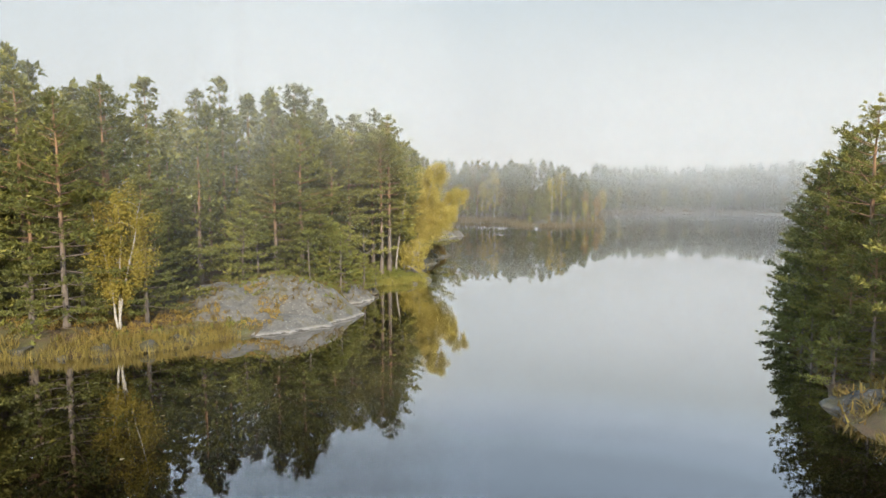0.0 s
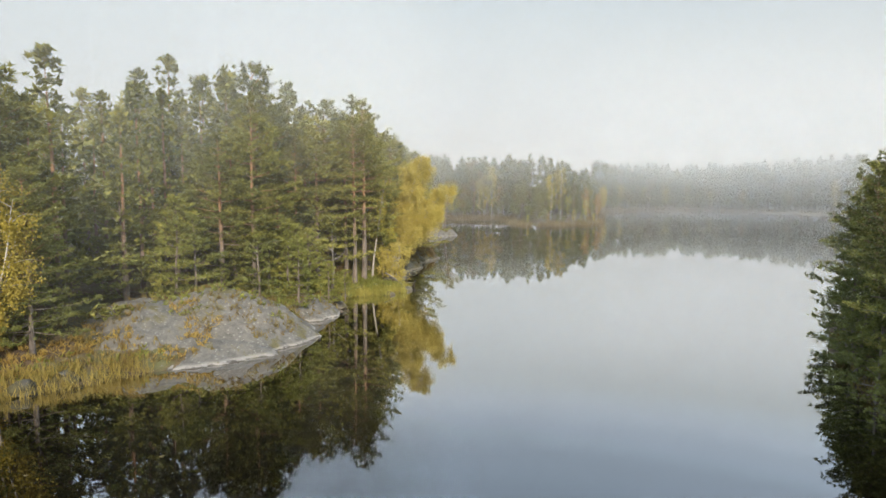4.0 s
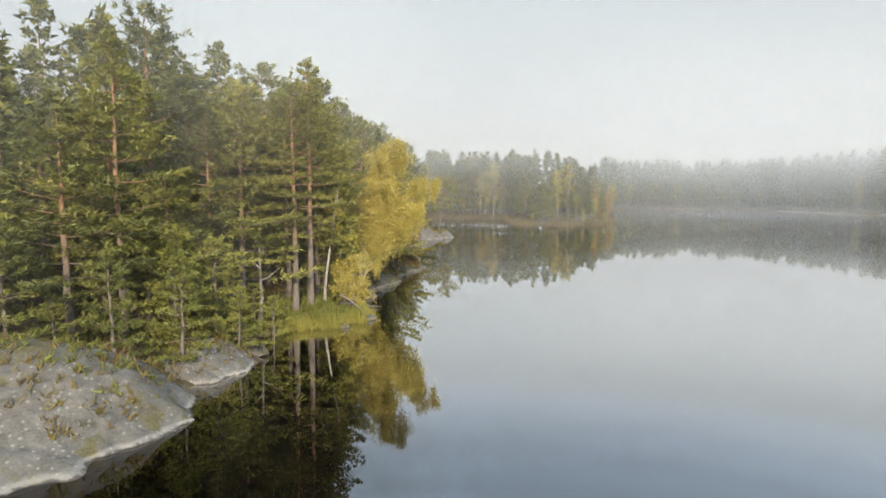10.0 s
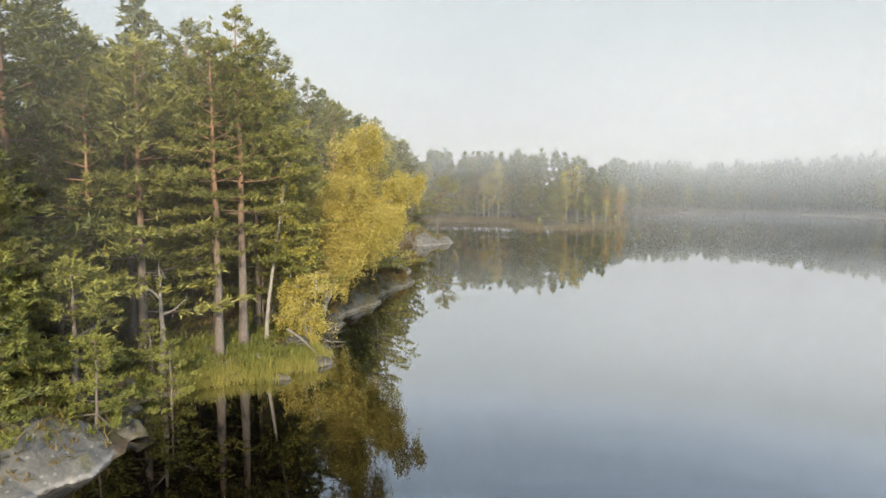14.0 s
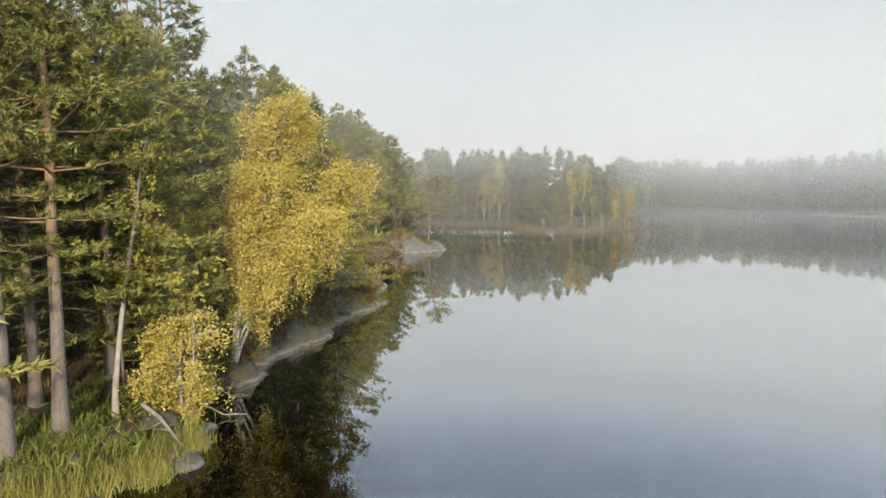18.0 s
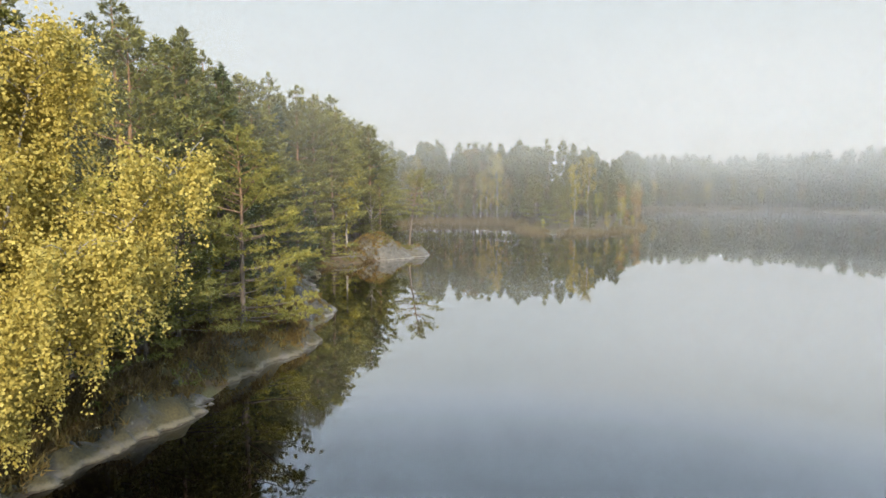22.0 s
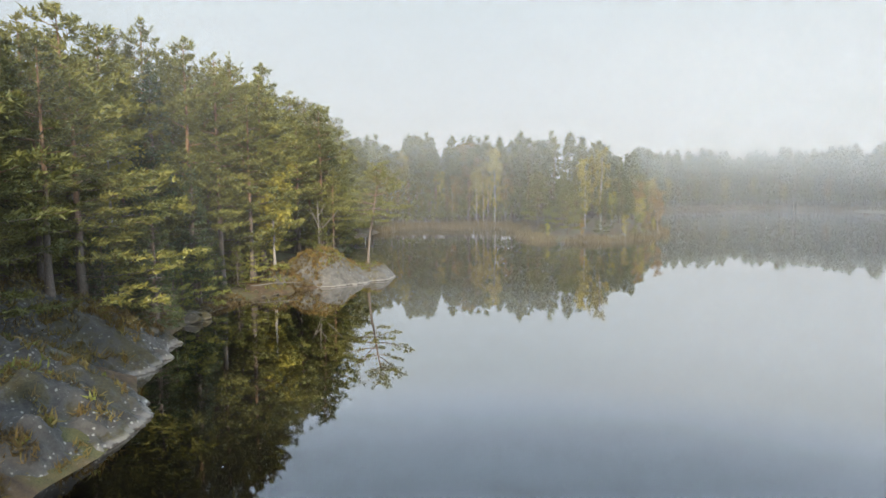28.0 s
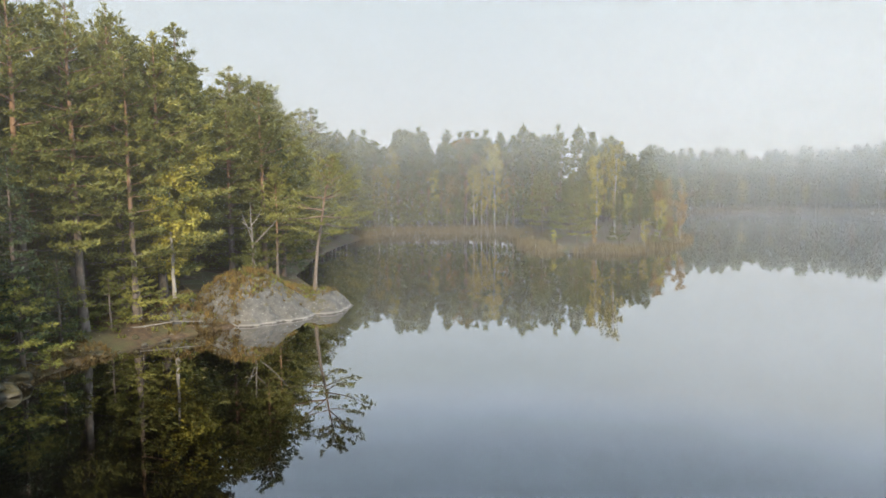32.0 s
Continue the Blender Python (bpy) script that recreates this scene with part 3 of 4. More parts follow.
tall1 = [proto("pine", 141 + k, 18, 3.6 + k, 4.7, 1, TALL, 0.04) for k in range(4)]
full1 = [proto("pine", 151 + k, 16, 1.2 + 0.5 * k, 4.9, 1, FULL, 0.03) for k in range(3)]
spruce1 = [proto("spruce", 161 + k, 18, 2, 2.6, 1, "dark green spruce with a pointed top") for k in range(2)]
rust1 = [birch_proto(195, 11, 2.2, 1, RM, "rust-coloured autumn birch with thin leaves")]
lime1 = [birch_proto(197 + k, 10, 2.3, 1, GM, "birch with yellow-green autumn leaves", amount=1.7) for k in range(2)]
ochre2 = [birch_proto(202 + k, 11, 2.3, 2, (birch_bark, birch_bark, ochre_leaves), "ochre autumn birch with a white trunk at the far shore", amount=1.3) for k in range(2)]
gold2 = [birch_proto(205 + k, 11, 2.4, 2, BM, "yellow autumn birch at the far shore", amount=1.6) for k in range(2)]
lime2 = [birch_proto(207, 10, 2.3, 2, GM, "yellow-green birch at the far shore", amount=1.6)]
rust2 = [birch_proto(208, 11, 2.2, 2, RM, "rust-coloured birch at the far shore", amount=1.6)]
bush1 = [birch_proto(211, 4.4, 1.9, 0, BM, "low yellow birch bush hanging over the water", stems=3, low=0.06, amount=3.2)]
gold1 = [birch_proto(191 + k, 11, 2.4, 1, BM, "yellow autumn birch with a white trunk") for k in range(2)]

# trees that stand out, one by one
FEATURED = [
    (full0, -24.0, 36.8, 14.5), (tall0, -29.4, 41.4, 15.8), (full0, -19.8, 38.5, 9.6), (young0, -17.0, 48.9, 6.0), (young0, -16.0, 49.8, 6.2),
    (young0, -11.9, 50.9, 5.2), (young0, -9.6, 52.9, 5.0), (young0, -14.6, 50.9, 3.0), (young0, -8.0, 56.3, 4.0), (young0, -11.0, 55.4, 6.0),
    (full0, -12.3, 57.6, 9.0), (tall0, -7.3, 65.7, 16.3), (tall0, -6.6, 67.2, 17.6), (tall0, -12.3, 63.3, 15.6), (full0, -14.8, 60.2, 12),
    (tall0, -8.6, 68.8, 16.0), (wide0, -3.0, 94.2, 11.4), (wide0, -5.4, 91.4, 9.5), (tall0, -9.4, 88.4, 13.0), (spruce0, -7.6, 121.9, 9.6), (full0, -11.1, 123.5, 9.2), (tall0, -12.2, 117.9, 14.0),
    (tall0, -9.5, 136.9, 23.0), (tall0, -9.9, 141.9, 22.5), (tall1, -12.9, 145.6, 20), (tall1, -10.7, 152.5, 21.5), (spruce0, -9.5, 131.5, 11),
]
rng = np.random.default_rng(5)
for k, (kinds, x, y, h) in enumerate(FEATURED):
    plant(kinds[k % len(kinds)], x, y, h, rng.uniform(0, 6.28))

hero = stand("birch_tree", birch(np.random.default_rng(77), 13.4, 2.5, 0, stems=4, low=0.27, hang=2.3, amount=1.6, tassel=5.6, leaf=0.095,
                                 forks=((13.2, 3.4, -0.3), (10.4, 7.0, 1.1), (10.5, 1.8, 0.8), (7.6, 4.6, -1.2))), BM,
             "large leaning birch in bright yellow leaf over the water", "tree")
hero.matrix_basis = spot_pose(-4.6, 76.9)
TREES.append((-4.6, 76.9))

# the wood behind, thinning with depth
spots, tries = [], 0
rng = np.random.default_rng(8)
while tries < 9000:
    tries += 1
    spots.append((rng.uniform(-62, 14), rng.uniform(24, 252)))
cand = np.array(spots)
depth = inland(cand[:, 0], cand[:, 1])
kept = np.array(TREES)
inner = []
for (x, y), d in zip(cand, depth):
    if d < 2.2 or d > 18:
        continue
    if (-20 < x and y < 50 and y > 38) or (x > -9.5 and 99 < y < 117) or (x > -8 and 140 < y < 156) or (x > -11 and 51 < y < 58):
        continue
    room = (2.0 if y < 76 else 2.3) if d < 8 else 3.0 if d < 18 else 4.0
    if np.min(np.sum((kept - (x, y)) ** 2, 1)) < room * room:
        continue
    kept = np.concatenate([kept, [(x, y)]])
    away = math.hypot(x - 0.147 * min(y, 101), max(0, y - 101))
    near = away < 13 and y > 40
    mid = (d < 8.5 and y < 235) or away < 22
    r = rng.random()
    h = (7.5 + 1.6 * d if d < 5 else 15.6) * rng.uniform(0.87, 1.1) + 3.4 * min(1, max(0, (y - 100) / 25))
    h *= 0.97 if 84 < y < 124 else 1.06 if 62 < y < 84 else 1
    h *= 0.82 if 46 < y < 62 and x > -30 else 1
    if near:
        kinds = full0 if r < 0.72 else spruce0 if r < 0.85 else tall0
    elif mid:
        kinds = tall1 if r < 0.42 else full1 if r < 0.8 else spruce1 if r < 0.92 else gold1 if r < 0.94 else rust1 if r < 0.95 else lime1
        h *= 0.7 if kinds in (gold1, rust1, lime1) else 1
    else:
        inner.append((x, y, h * (1.1 if y < 76 else 1.03)))
        continue
    plant(kinds[rng.integers(len(kinds))], x, y, h, rng.uniform(0, 6.28), rng.uniform(0.95, 1.25))

# the east bank
BANK = [(20.0, 27.6, 8.0), (20.8, 30.4, 10.5), (21.8, 33.4, 11.5), (23.2, 36.4, 11.5), (24.8, 39.4, 12.0), (26.4, 42.4, 12.0), (28.4, 45.8, 11.5), (30.8, 49.4, 11.5), (22.6, 29.4, 13.5), (23.4, 33.0, 14.0),
        (25.4, 36.6, 14.0), (27.4, 40.4, 14.0), (29.8, 44.2, 13.5), (33.0, 48.4, 13.0), (27.0, 31.5, 15.0), (30.4, 37.5, 15.5), (37.0, 55.0, 12.0), (21.6, 24.6, 11.0), (33.5, 53.0, 11.5), (20.6, 21.6, 8.0)]
for k, (x, y, h) in enumerate(BANK):
    plant((full0 if k < 12 else full1)[k % 3], x, y, h, rng.uniform(0, 6.28), rng.uniform(0.9, 1.1))


# ---- far woods ----
def wood(label, places, seed, mats, mix, lod, base=2.4):
    """One wood of many trees too deep or too far to count. places: x, y and height of each."""
    rng = np.random.default_rng(seed)
    protos = [conifer(np.random.default_rng(seed + 1 + k), 18, base, 4.3, lod, "pine" if k < 3 else "spruce") for k in range(5)]
    zs = height(places[:, 0], places[:, 1])
    trunks, crowns = [], []
    for (x, y, h), z in zip(places, zs):
        g = protos[rng.choice(5, p=mix)]
        a, h = rng.uniform(0, 6.28), h / 18
        rot = np.array([[math.cos(a), -math.sin(a), 0], [math.sin(a), math.cos(a), 0], [0, 0, 1]]).T * h
        for src, dst in ((g[0], trunks), (g[2], crowns)):
            dst.append((src[0] @ rot + [x, y, z - 0.1], src[1]))
    root = tagged(new("far_woods"), label, "forest", "", "stuff")
    part("trunks", merge(trunks), mats[0], root)
    part("crowns", merge(crowns), mats[2], root)


def spread(x0, x1, y0, y1, dmin, dmax, gap, seed, hmin, hmax, keep=None):
    rng = np.random.default_rng(seed)
    gx, gy = np.meshgrid(np.arange(x0, x1, gap), np.arange(y0, y1, gap))
    p = np.stack([gx.ravel(), gy.ravel()], 1) + rng.uniform(-0.45, 0.45, (gx.size, 2)) * gap
    d = inland(p[:, 0], p[:, 1])
    ok = (d > dmin) & (d < dmax)
    if keep:
        ok &= keep(p[:, 0], p[:, 1])
    p = p[ok]
    return np.c_[p, rng.uniform(hmin, hmax, len(p))]


MIX = (0.25, 0.25, 0.2, 0.15, 0.15)
wood("dense green pine wood behind the first trees", np.array(inner), 291, PM, MIX, 2)
bay = spread(-45, 112, 238, 400, 4.5, 22, 3.7, 301, 17.5, 23, lambda x, y: y > 241 + 0.5 * np.maximum(0, x - 26))
bay[:, 2] -= np.clip((bay[:, 0] - 36) * 0.14, 0, 5.0)
wood("misty green conifer forest behind the bay", bay, 302, PM, MIX, 3)
wood("misty dark conifer forest across the lake", spread(96, 270, 232, 460, 1.5, 22, 5.2, 311, 21, 28, lambda x, y: y > 300 - np.maximum(0, x - 120)), 312, PM, MIX, 3)
wood("pine wood deeper inland", spread(-75, 0, 20, 240, 18, 46, 5.4, 331, 13, 16.5), 332, PM, MIX, 3)
# unseen trees past the right edge, added to cast shadow on the bank
wood("pine wood out of view, added to shade the east bank", spread(16, 60, -10, 60, 3, 22, 4.6, 321, 12, 16, lambda x, y: (x > 0.9 * y) & (x > 26)), 322, PM, MIX, 2, 1.5)

# birches and small trees round the bay
rng = np.random.default_rng(12)
for kinds, x, y, h in [(gold2, 14.5, 245, 15), (ochre2, 16.5, 245.5, 16), (ochre2, 19.5, 244.5, 14), (gold2, 17.8, 247, 17), (rust2, 8, 246.5, 13), (ochre2, 4.5, 247, 14), (rust2, 1, 248, 17), (ochre2, 41.5, 217, 12.5),
                       (ochre2, 38.5, 219, 11), (full1, 36.6, 221, 11), (rust2, 55, 221, 8), (rust2, 52, 226, 9), (ochre2, 50, 217, 6), (lime2, 45, 222, 8), (lime2, 3, 245, 7), (ochre2, -5, 243, 13), (rust2, -3, 247, 17),
                       (rust2, 22.5, 246, 13), (ochre2, -8, 242, 12), (rust2, 12.5, 248, 18), (ochre2, 96, 365, 9), (ochre2, 112, 391, 11), (ochre2, 130, 400, 11), (gold2, 146, 404, 12),
                       (ochre2, 160, 404, 12), (ochre2, 172, 396, 9), (rust2, 186, 382, 12), (rust2, 196, 350, 11), (ochre2, 202, 318, 12), (rust2, 120, 396, 12), (gold2, 80, 309, 10), (rust2, 68, 270, 9), (ochre2, 88, 338, 11),
                       (full1, 34, 222, 11), (full1, 29, 228, 12), (tall1, 44, 230, 13), (full1, 50, 236, 13), (tall1, 36, 232, 14), (full1, 56, 238, 12), (full1, 40, 238, 14), (tall1, 47, 243, 15),
                       (full1, 33, 209, 10), (full1, 40, 207, 8), (tall1, 45, 213, 11), (lime2, 28, 202, 4), (rust2, 34, 199, 3.5), (ochre2, 43, 202, 4), (rust2, 49, 209, 4.5), (lime2, 53, 217, 4), (young0, 30, 214, 5), (young0, 47, 207, 4.5)]:
    plant(kinds[rng.integers(len(kinds))], x, y, h, rng.uniform(0, 6.28))

# birches, bushes and dead wood on the near shore
for kinds, x, y, h, w in [(bush1, -3.9, 70.2, 4.4, 1.2), (full0, -6.9, 71.4, 10.5, 0.9), (full0, -6.6, 74.2, 11.5, 0.9), (rust1, -13.2, 68.2, 15.6, 0.7), (lime1, -5.2, 71.4, 7.5, 1.1), (lime1, -6.6, 142.6, 9.6, 1.35), 
                          (young0, -4.2, 151.6, 4.4, 1.2), (young0, -7.4, 60.6, 4.0, 1.1), (young0, -5.4, 73.6, 4.5, 1.1), (lime1, -6.0, 74.8, 9, 1.0), (young0, -8.8, 126.6, 5, 1.1),
                          (young0, -10.2, 134.6, 5, 1.2), (young0, -8.7, 138.4, 4, 1.2), (young0, -12.6, 55.8, 6.5, 1.3), (young0, -14.4, 57.6, 7.5, 1.2), (young0, -10.2, 58.6, 5.5, 1.3), (young0, -12.0, 60.6, 6, 1.2), (young0, -9.2, 62.6, 3.2, 1.2), (young0, -17.8, 51.2, 7, 1.2), (young0, -21, 50, 8, 1.1), (young0, -6.8, 84.8, 6, 1.2), (young0, -5.6, 88.6, 5, 1.3), (lime1, -2.6, 100.9, 3.4, 1.1), (lime1, -3.4, 97.6, 2.6, 1.2), (young0, -4.2, 97.0, 3.4, 1.3), (young0, -21.5, 39.6, 5, 1.2), (young0, -26.5, 38.6, 5.5, 1.2), (spruce0, -9.0, 118.6, 6.5, 1.2), (spruce0, -9.6, 125.2, 8, 1.1), (spruce0, -9.2, 128.6, 6, 1.2), (young0, -8.9, 131.0, 4.5, 1.3), (spruce0, -9.4, 134.6, 8.5, 1.1), (young0, -7.6, 140.0, 3.6, 1.3), (spruce0, -11.6, 121.0, 9, 1.1), (young0, -11.0, 139.2, 6, 1.3), (spruce0, -12.4, 129.4, 10, 1.1)]:
    plant(kinds[rng.integers(len(kinds))], x, y, h, rng.uniform(0, 6.28), w)

clump = stand("birch_tree", birch(np.random.default_rng(83), 9.4, 2.3, 0, stems=5, low=0.22, hang=1.4, amount=0.85, tassel=2.6, leaf=0.105, forks=((9.4, 0.3, 0.2), (8.6, -1.9, 0.4), (8.2, 1.9, -0.3), (7.4, -0.9, 1.3), (7.8, 1.0, 1.4))), (birch_bark, birch_bark, ochre_leaves),
              "slender many-stemmed birch with dull yellow leaves", "tree")
clump.matrix_basis = spot_pose(-20.8, 37.0)
for x, y, h in [(18.9, 28.6, 3.2), (19.6, 31.6, 3.8), (20.9, 34.6, 4.2), (22.4, 38.0, 4.4), (24.2, 41.2, 4.8), (26.2, 44.8, 5)]:
    plant(young0[rng.integers(3)], x, y, h, rng.uniform(0, 6.28), 1.2)
white = stand("birch_tree", birch(np.random.default_rng(91), 10.4, 1.3, 0, stems=1, lean=(1.5, 0.2), low=0.45, hang=0.7, amount=0.6), GM,
              "slender leaning birch with a white trunk and few leaves", "tree")
white.matrix_basis = spot_pose(-6.0, 69.3)
gold = stand("birch_tree", birch(np.random.default_rng(66), 10.8, 3.0, 0, stems=2, low=0.14, hang=1.2, amount=1.2, tassel=2.8, leaf=0.14, forks=((10.8, 2.2, 0.2), (8.2, 2.9, -0.6))), GM,
             "yellow-green birch leaning out beside the rock point", "tree")
gold.matrix_basis = spot_pose(-9.0, 145.4)


arm = proto("pine", 135, 11, 4.8, 5.4, 0, "small crooked Scots pine with a flat open crown on the rock", 0.4, (1.6, 0.3))
plant(arm, 1.2, 151.2, 11.2, 0)

# patterns that stand nowhere
for ob, own in tall0 + full0 + wide0 + young0 + spruce0 + tall1 + full1 + spruce1 + rust1 + lime1 + gold1 + bush1 + ochre2 + gold2 + lime2 + rust2:
    if ob.name not in USED:
        for piece in list(ob.children) + [ob]:
            bpy.data.objects.remove(piece)


def dead_tree(rng, h, forks):
    path, r, t = stem(rng, h, 0.16, 0.1, 8)
    parts = [t]
    for z, a, long, rise in forks:
        foot = np.array([np.interp(z, path[:, 2], path[:, k]) for k in range(3)])
        o = np.array([math.cos(a), math.sin(a), rise])
        mid = foot + o * long * 0.5 + rng.normal(size=3) * 0.12
        parts.append(tube(np.stack([foot, mid, foot + o * long + [0, 0, 0.2]]), [0.075, 0.05, 0.012], 5))
        for k in range(3):
            p = foot + o * long * rng.uniform(0.3, 0.9)
            parts.append(tube(np.stack([p, p + rng.normal(size=3) * 0.35]), [0.02, 0.005], 3))
    return merge(parts)


snag = part("dead_tree", dead_tree(np.random.default_rng(3), 7.4, [(3.4, 0.3, 3.4, 1.1), (3.8, 2.6, 1.6, 1.6), (4.8, 4.2, 1.3, 0.6), (5.2, 1.2, 1.4, 0.9), (2.6, 5.4, 1.0, 0.4)]), dead_wood, None, "", True)
tagged(snag, "bare grey dead pine with forked broken branches", "tree").matrix_basis = spot_pose(-4.7, 153.2)
snag = part("dead_tree", dead_tree(np.random.default_rng(4), 6.0, [(3.0, 0.3, 1.2, 0.5), (3.8, 3.6, 1.0, 0.6), (4.6, 5.2, 0.9, 0.6)]), dead_wood, None, "", True)
tagged(snag, "thin grey dead birch among the pines", "tree").matrix_basis = spot_pose(-8.9, 62.9)


def log(points, radius, label, seed):
    rng = np.random.default_rng(seed)
    p = np.array(points, float)
    root = tagged(new("fallen_trunk"), label, "dead wood", "fallen wood on the shore")
    part("stem", tube(p, np.linspace(radius, radius * 0.3, len(p)), 8), dead_wood, root, "", True)
    for k in range(9):
        u = rng.uniform(0.35, 1.0) * (len(p) - 1)
        foot = np.array([np.interp(u, np.arange(len(p)), p[:, j]) for j in range(3)])
        d = rng.normal(size=3) * [0.6, 0.6, 0.45]
        part("twig", tube(np.stack([foot, foot + d * 0.55 + rng.normal(size=3) * 0.08, foot + d]), [radius * 0.35, radius * 0.2, 0.008], 4), dead_wood, root, "", True)
    return root


log([(-4.6, 68.6, 1.5), (-3.8, 68.3, 1.1), (-3.0, 67.8, 0.55), (-2.1, 67.2, 0.05)], 0.09, "grey fallen birch with bare twigs leaning into the water", 1)
log([(-4.4, 71.8, 0.7), (-3.6, 71.4, 0.5), (-2.8, 71.3, 0.15), (-1.9, 71.5, 0.1)], 0.06, "bleached dead branch lying over the water's edge", 2)
log([(-9.4, 138.6, 0.75), (-7.4, 139.2, 0.8), (-5.6, 140.6, 0.9), (-3.9, 141.0, 0.85)], 0.09, "long thin grey fallen trunk along the shore", 3)
log([(-5.2, 74.6, 0.9), (-4.4, 74.0, 0.6), (-3.4, 73.6, 0.1)], 0.09, "dead birch branch hanging to the water", 4)


# ---- boulders ----
def boulder(rng, size):
    bm = bmesh.new()
    bmesh.ops.create_icosphere(bm, subdivisions=3, radius=1)
    v = np.array([x.co for x in bm.verts])
    t = np.array([[x.index for x in f.verts] for f in bm.faces])
    bm.free()
    cuts = unit(rng.normal(size=(7, 3)))
    far = v @ cuts.T
    k = rng.uniform(0.55, 0.85, 7)
    for c in range(7):
        over = np.maximum(far[:, c] - k[c], 0)
        v = v - over[:, None] * cuts[c] * 0.85
    v = v * (1 + 0.1 * fbm(v[:, 0] * 3 + v[:, 2], v[:, 1] * 3, 1.5, int(rng.integers(99)))[:, None])
    return v * size, t


rng = np.random.default_rng(19)
stones = [mesh_of("boulder", *boulder(rng, np.array([1.0, rng.uniform(0.65, 0.95), rng.uniform(0.5, 0.75)])), True) for k in range(7)]
for me in stones:
    me.materials.append(mossy_granite)
line = np.array(WEST[3:50], float)
for k in range(230):
    u = rng.uniform(0, len(line) - 1)
    x, y = (np.interp(u, np.arange(len(line)), line[:, j]) for j in range(2))
    x, y = x - rng.exponential(0.9) + 0.25, y + rng.normal() * 0.4
    if 38.5 < y < 57 or 73 < y < 118 or 139 < y < 157:
        continue
    size = rng.uniform(0.2, 0.55) if rng.random() < 0.8 else rng.uniform(0.55, 1.0)
    ob = new("boulder", stones[rng.integers(7)])
    ob.matrix_basis = Matrix.Translation((x, y, max(ground_at(x, y), -0.12) + size * 0.12)) @ Matrix.Rotation(rng.uniform(0, 6.28), 4, "Z") @ Matrix.Diagonal((size, size, size, 1))
    tagged(ob, "grey lichen-spotted granite boulder on the bank" if x < -4 else "grey granite boulder at the water's edge", "boulder", "boulders along the shore")


# ---- floating leaves ----
def pads(points, seed):
    rng = np.random.default_rng(seed)
    parts = []
    for x, y in points:
        a = np.sort(rng.uniform(0, 6.28, 8))
        r = rng.uniform(0.05, 0.12)
        ring = np.c_[x + r * np.cos(a), y + 0.8 * r * np.sin(a), np.full(8, 0.012)]
        parts.append((np.concatenate([[[x, y, 0.016]], ring]), [[0, i + 1, (i + 1) % 8 + 1] for i in range(8)]))
    return merge(parts)


rng = np.random.default_rng(23)
near = np.c_[rng.uniform(-24, -6, 18), rng.uniform(17, 31, 18)]
far = np.c_[rng.uniform(-6, 3, 50), rng.uniform(131, 141, 50)]
far = far[inland(far[:, 0], far[:, 1]) < -0.8]
tagged(part("floating_leaves", pads(near, 1), reed_far), "yellowed lily leaves floating on dark water", "leaves", "", "stuff")
tagged(part("floating_leaves", pads(far, 2), reed_far), "small lily leaves floating by the point", "leaves", "", "stuff")


# ---- undergrowth and reeds ----
def tufts(name, label, category, pts, mat, count, length, width, seed, up=0.9, lift=0.0):
    rng = np.random.default_rng(seed)
    at = np.c_[pts, np.maximum(ground_many(pts), 0) + lift]
    geo = blades(rng, at, np.tile([0, 0, up], (len(at), 1)), count, length, width, 0.5)
    return tagged(part(name, geo, mat), label, category, "", "stuff")


def scatter(n, x0, x1, y0, y1, dmin, dmax, seed, patch=0.0):
    rng = np.random.default_rng(seed)
    p = np.stack([rng.uniform(x0, x1, n), rng.uniform(y0, y1, n)], 1)
    d = inland(p[:, 0], p[:, 1])
    ok = (d > dmin) & (d < dmax) & (fbm(p[:, 0], p[:, 1], 2.5, seed) > patch - 0.3)
    ok &= (p[:, 0] < -9.8) | (p[:, 1] < 101) | (p[:, 1] > 116) | (fbm(p[:, 0], p[:, 1], 0.9, 77) > 0.04)
    return p[ok]


tufts("undergrowth", "brown heather and dry twigs on the forest floor", "undergrowth", np.concatenate([scatter(24000, -32, 6, 32, 160, 0.5, 8, 401, 0.25), scatter(9000, -12, 2, 74, 124, 0.3, 7, 421, 0.15)]), heath, 7, 0.36, 0.035, 402, 0.6)
tufts("undergrowth", "brown dry grass and heather on the east bank", "undergrowth", scatter(5000, 15, 36, 18, 58, 0.2, 6, 431, 0.2), heath, 8, 0.5, 0.04, 432, 0.9)
tufts("undergrowth", "low green bilberry bushes under the trees", "undergrowth", scatter(16000, -32, 6, 32, 160, 1.0, 8, 403, 0.3), berry, 8, 0.36, 0.05, 404, 0.5)
tufts("undergrowth", "ochre and rust-brown scrub behind the reeds", "undergrowth", scatter(5200, -44, -12, 32, 45, 0.8, 5.5, 441, 0.3), scrub, 9, 0.3, 0.03, 442, 0.7)
tufts("undergrowth", "brown heather and moss along the dark bank", "undergrowth", scatter(5200, -16, -1, 118, 150, -0.1, 4, 451, 0.1), heath, 9, 0.3, 0.05, 452, 0.5)
tufts("undergrowth", "brown dwarf shrubs on the ledges", "undergrowth", scatter(2600, -12, 2, 76, 118, 0.4, 5, 443, 0.45), heath, 14, 0.5, 0.05, 444, 0.7)
tufts("undergrowth", "rust-brown heather and bilberry along the ledge", "undergrowth", scatter(9000, -8, 1, 76, 103, 0.7, 5, 461, 0.2), heath, 9, 0.34, 0.03, 462, 0.6)
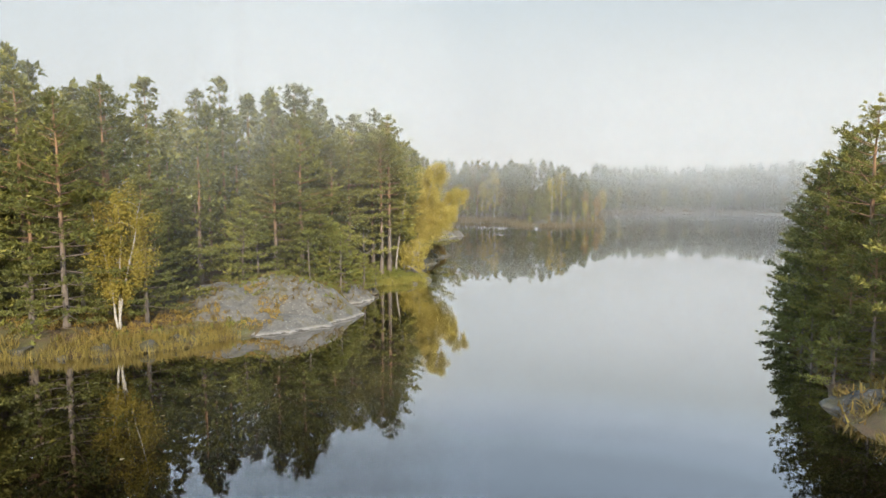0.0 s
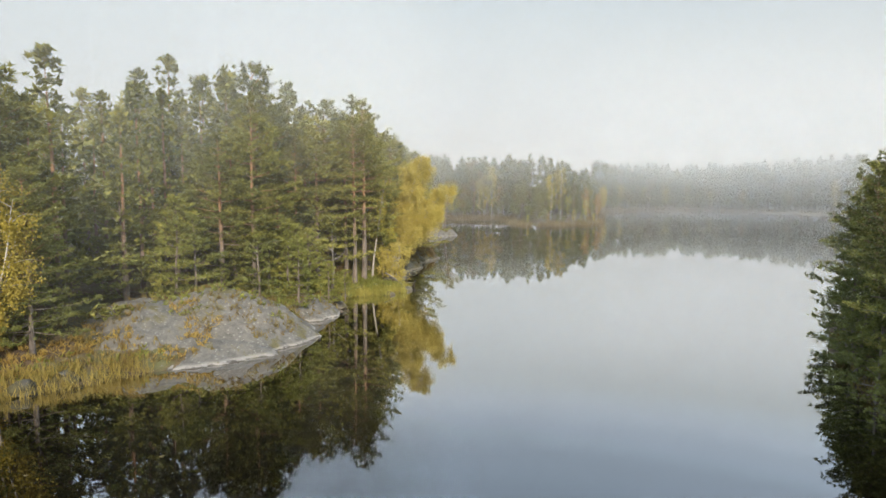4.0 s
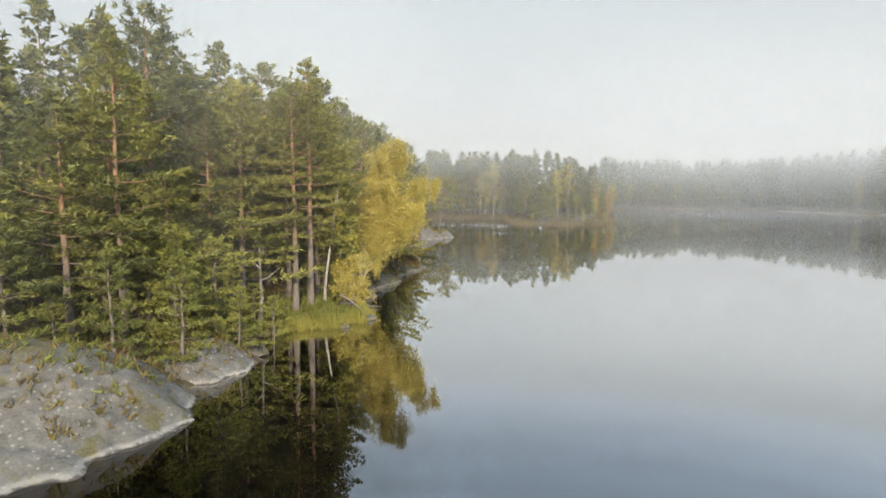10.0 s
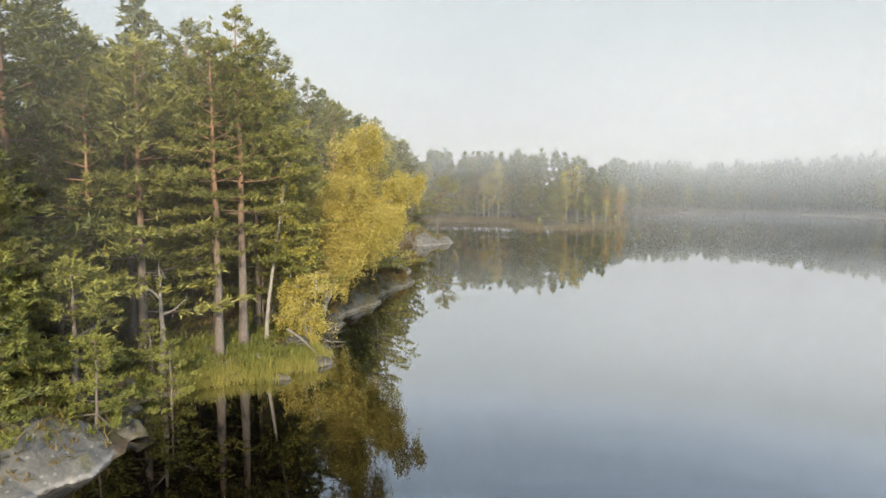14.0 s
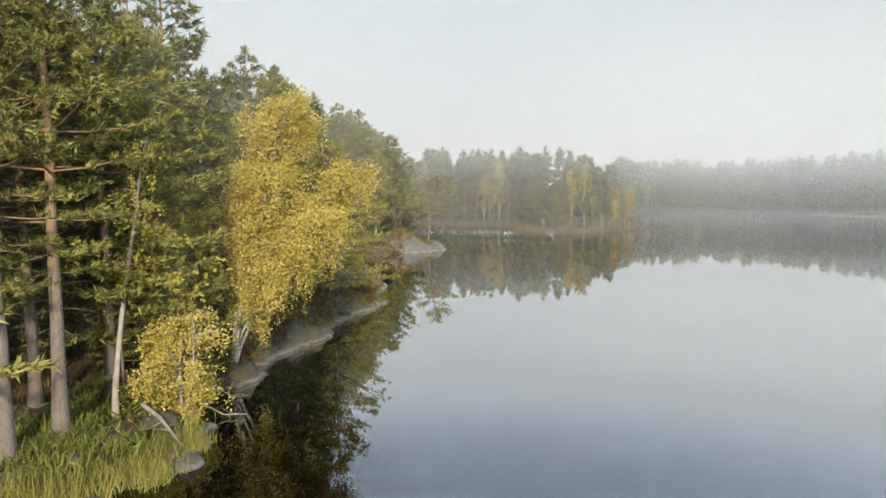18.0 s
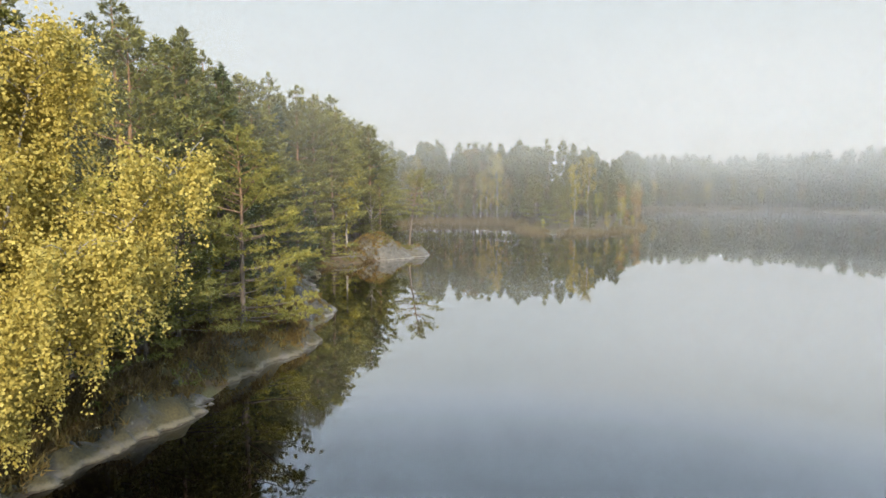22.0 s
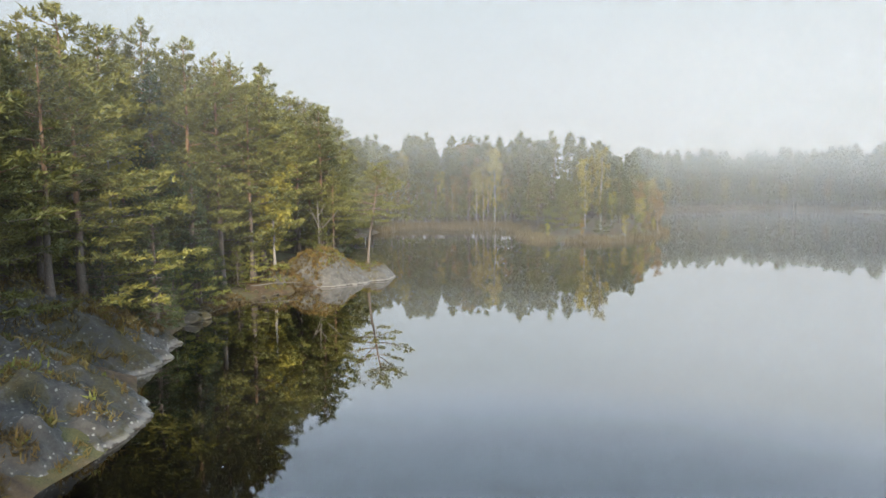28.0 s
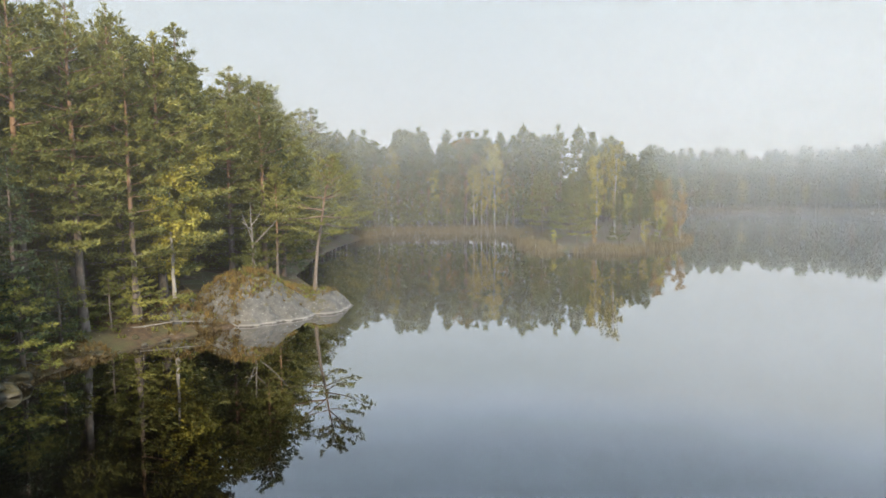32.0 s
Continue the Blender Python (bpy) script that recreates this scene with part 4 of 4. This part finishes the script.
tufts("undergrowth", "green bilberry and fern on the wooded bank", "undergrowth", scatter(4200, -11, -2.5, 58, 74, 0.4, 4.5, 465, 0.1), berry, 9, 0.42, 0.035, 466, 0.8)
tufts("undergrowth", "rust-brown scrub on the rock point", "undergrowth", scatter(1300, -9, 0, 142, 154, 0.8, 6, 463, 0.62), scrub, 12, 0.45, 0.03, 464, 0.8)
tufts("reeds", "dry yellow reed grass along the water", "reeds", scatter(5200, -46, -13.5, 30, 40, -0.7, 1.5, 405, 0.1), reed_dry, 9, 0.62, 0.016, 406, 1.8)
tufts("reeds", "yellow-green sedge on the small spit", "reeds", scatter(2100, -8.2, -2.2, 60, 70, -0.6, 0.9, 407, 0.2), reed_green, 9, 0.62, 0.013, 408, 1.6)
tufts("reeds", "rust-brown reeds on the low point", "reeds", scatter(9000, 20, 64, 192, 246, -1, 5, 409, 0.2), reed_far, 5, 1.0, 0.06, 410, 2.2)
tufts("reeds", "pale reeds along the far shore of the bay", "reeds", scatter(9000, -14, 24, 228, 250, -1.5, 3, 411, 0.0), reed_far, 5, 1.3, 0.06, 412, 2.5)
tufts("reeds", "pinkish reeds along the far lake shore", "reeds", scatter(60000, 66, 230, 240, 410, -2, 2.5, 413, 0.1), reed_far, 4, 1.6, 0.18, 414, 3)


# ---- mist over the lake ----
def mist(label, points, top, thick, low, seed, fade=None):
    """A standing veil of mist along points on the map."""
    rows = 9
    p = np.array(points, float)
    k = np.linspace(0, len(p) - 1, 40)
    line = np.stack([np.interp(k, np.arange(len(p)), p[:, j]) for j in range(2)], 1)
    zs = np.linspace(0.02, top, rows)
    v = np.concatenate([np.c_[line, np.full(40, z)] for z in zs])
    i, j = np.meshgrid(np.arange(rows - 1), np.arange(39), indexing="ij")
    a = (i * 40 + j).ravel()
    t = np.concatenate([np.stack([a, a + 1, a + 41], 1), np.stack([a, a + 41, a + 40], 1)])
    m, n, l, b = material("mist")
    n.remove(b)
    pos = place(n)
    sep = n.new("ShaderNodeSeparateXYZ")
    l.new(pos, sep.inputs[0])
    mp = n.new("ShaderNodeMapping")
    mp.inputs["Scale"].default_value = (0.02, 0.02, 0.07)
    mp.inputs["Location"].default_value = (seed, seed * 0.7, 0)
    l.new(pos, mp.inputs[0])
    drift = noise_node(n, l, 1.4, 4, mp.outputs[0], 0.55)
    high = math_node(n, l, "DIVIDE", sep.outputs[2], top)
    fall = ramp(n, l, high, [(0.0, (low,) * 3), (0.03, (low * 0.75 + 0.02,) * 3), (0.07, (0.3,) * 3), (0.15, (0.5,) * 3), (0.21, (0.85,) * 3), (0.26, (1, 1, 1)), (0.45, (1, 1, 1)), (1.0, (0, 0, 0))])
    amount = math_node(n, l, "MULTIPLY", math_node(n, l, "MULTIPLY", fall, thick), ramp(n, l, drift, [(0.25, (0.55,) * 3), (0.75, (1, 1, 1))]))
    if fade:
        edge = n.new("ShaderNodeMapRange")
        edge.interpolation_type = "SMOOTHSTEP"
        edge.inputs["From Min"].default_value, edge.inputs["From Max"].default_value = fade
        l.new(sep.outputs[0], edge.inputs["Value"])
        amount = math_node(n, l, "MULTIPLY", amount, edge.outputs[0])
    df, tr, tp = n.new("ShaderNodeBsdfDiffuse"), n.new("ShaderNodeBsdfTranslucent"), n.new("ShaderNodeBsdfTransparent")
    df.inputs[0].default_value = tr.inputs[0].default_value = (0.46, 0.485, 0.50, 1)
    both, out = n.new("ShaderNodeMixShader"), n.new("ShaderNodeMixShader")
    both.inputs[0].default_value = 0.5
    l.new(df.outputs[0], both.inputs[1])
    l.new(tr.outputs[0], both.inputs[2])
    l.new(amount, out.inputs[0])
    l.new(tp.outputs[0], out.inputs[1])
    l.new(both.outputs[0], out.inputs[2])
    l.new(out.outputs[0], n["Material Output"].inputs[0])
    return tagged(part("mist_bank", (v, t), m, None, "", True), label, "mist", "morning mist", "stuff")


for y, x1, thick, seed in ((36, -3.0, 0.06, 25), (43, -1.5, 0.07, 27), (57, 2.5, 0.1, 29), (70, 4.0, 0.09, 30), (83, 5.0, 0.09, 31), (98, 6.5, 0.07, 33), (113, 8.0, 0.07, 35)):
    mist("faint morning mist among the shore pines", [(-70, y + 2), (-30, y + 1), (x1, y)], 60, thick, 0.04, seed, (x1 - 0.3, x1 - 13))
mist("thin morning mist at the bend of the shore", [(-70, 132), (10, 128), (160, 120)], 90, 0.11, 0.05, 3)
mist("thin morning mist across the lake", [(-70, 168), (10, 164), (200, 160)], 90, 0.17, 0.2, 7)
mist("morning mist before the bay", [(-70, 200), (18, 190), (70, 192), (235, 200)], 90, 0.22, 0.35, 11)
mist("morning mist behind the low point", [(-70, 236), (20, 232), (64, 240), (250, 240)], 90, 0.25, 0.5, 15)
mist("dense morning mist on the far water", [(10, 262), (100, 268), (260, 262)], 90, 0.24, 0.6, 19, (20, 110))
mist("dense morning mist before the far shore", [(10, 292), (120, 322), (260, 304)], 90, 0.33, 0.6, 23, (20, 120))
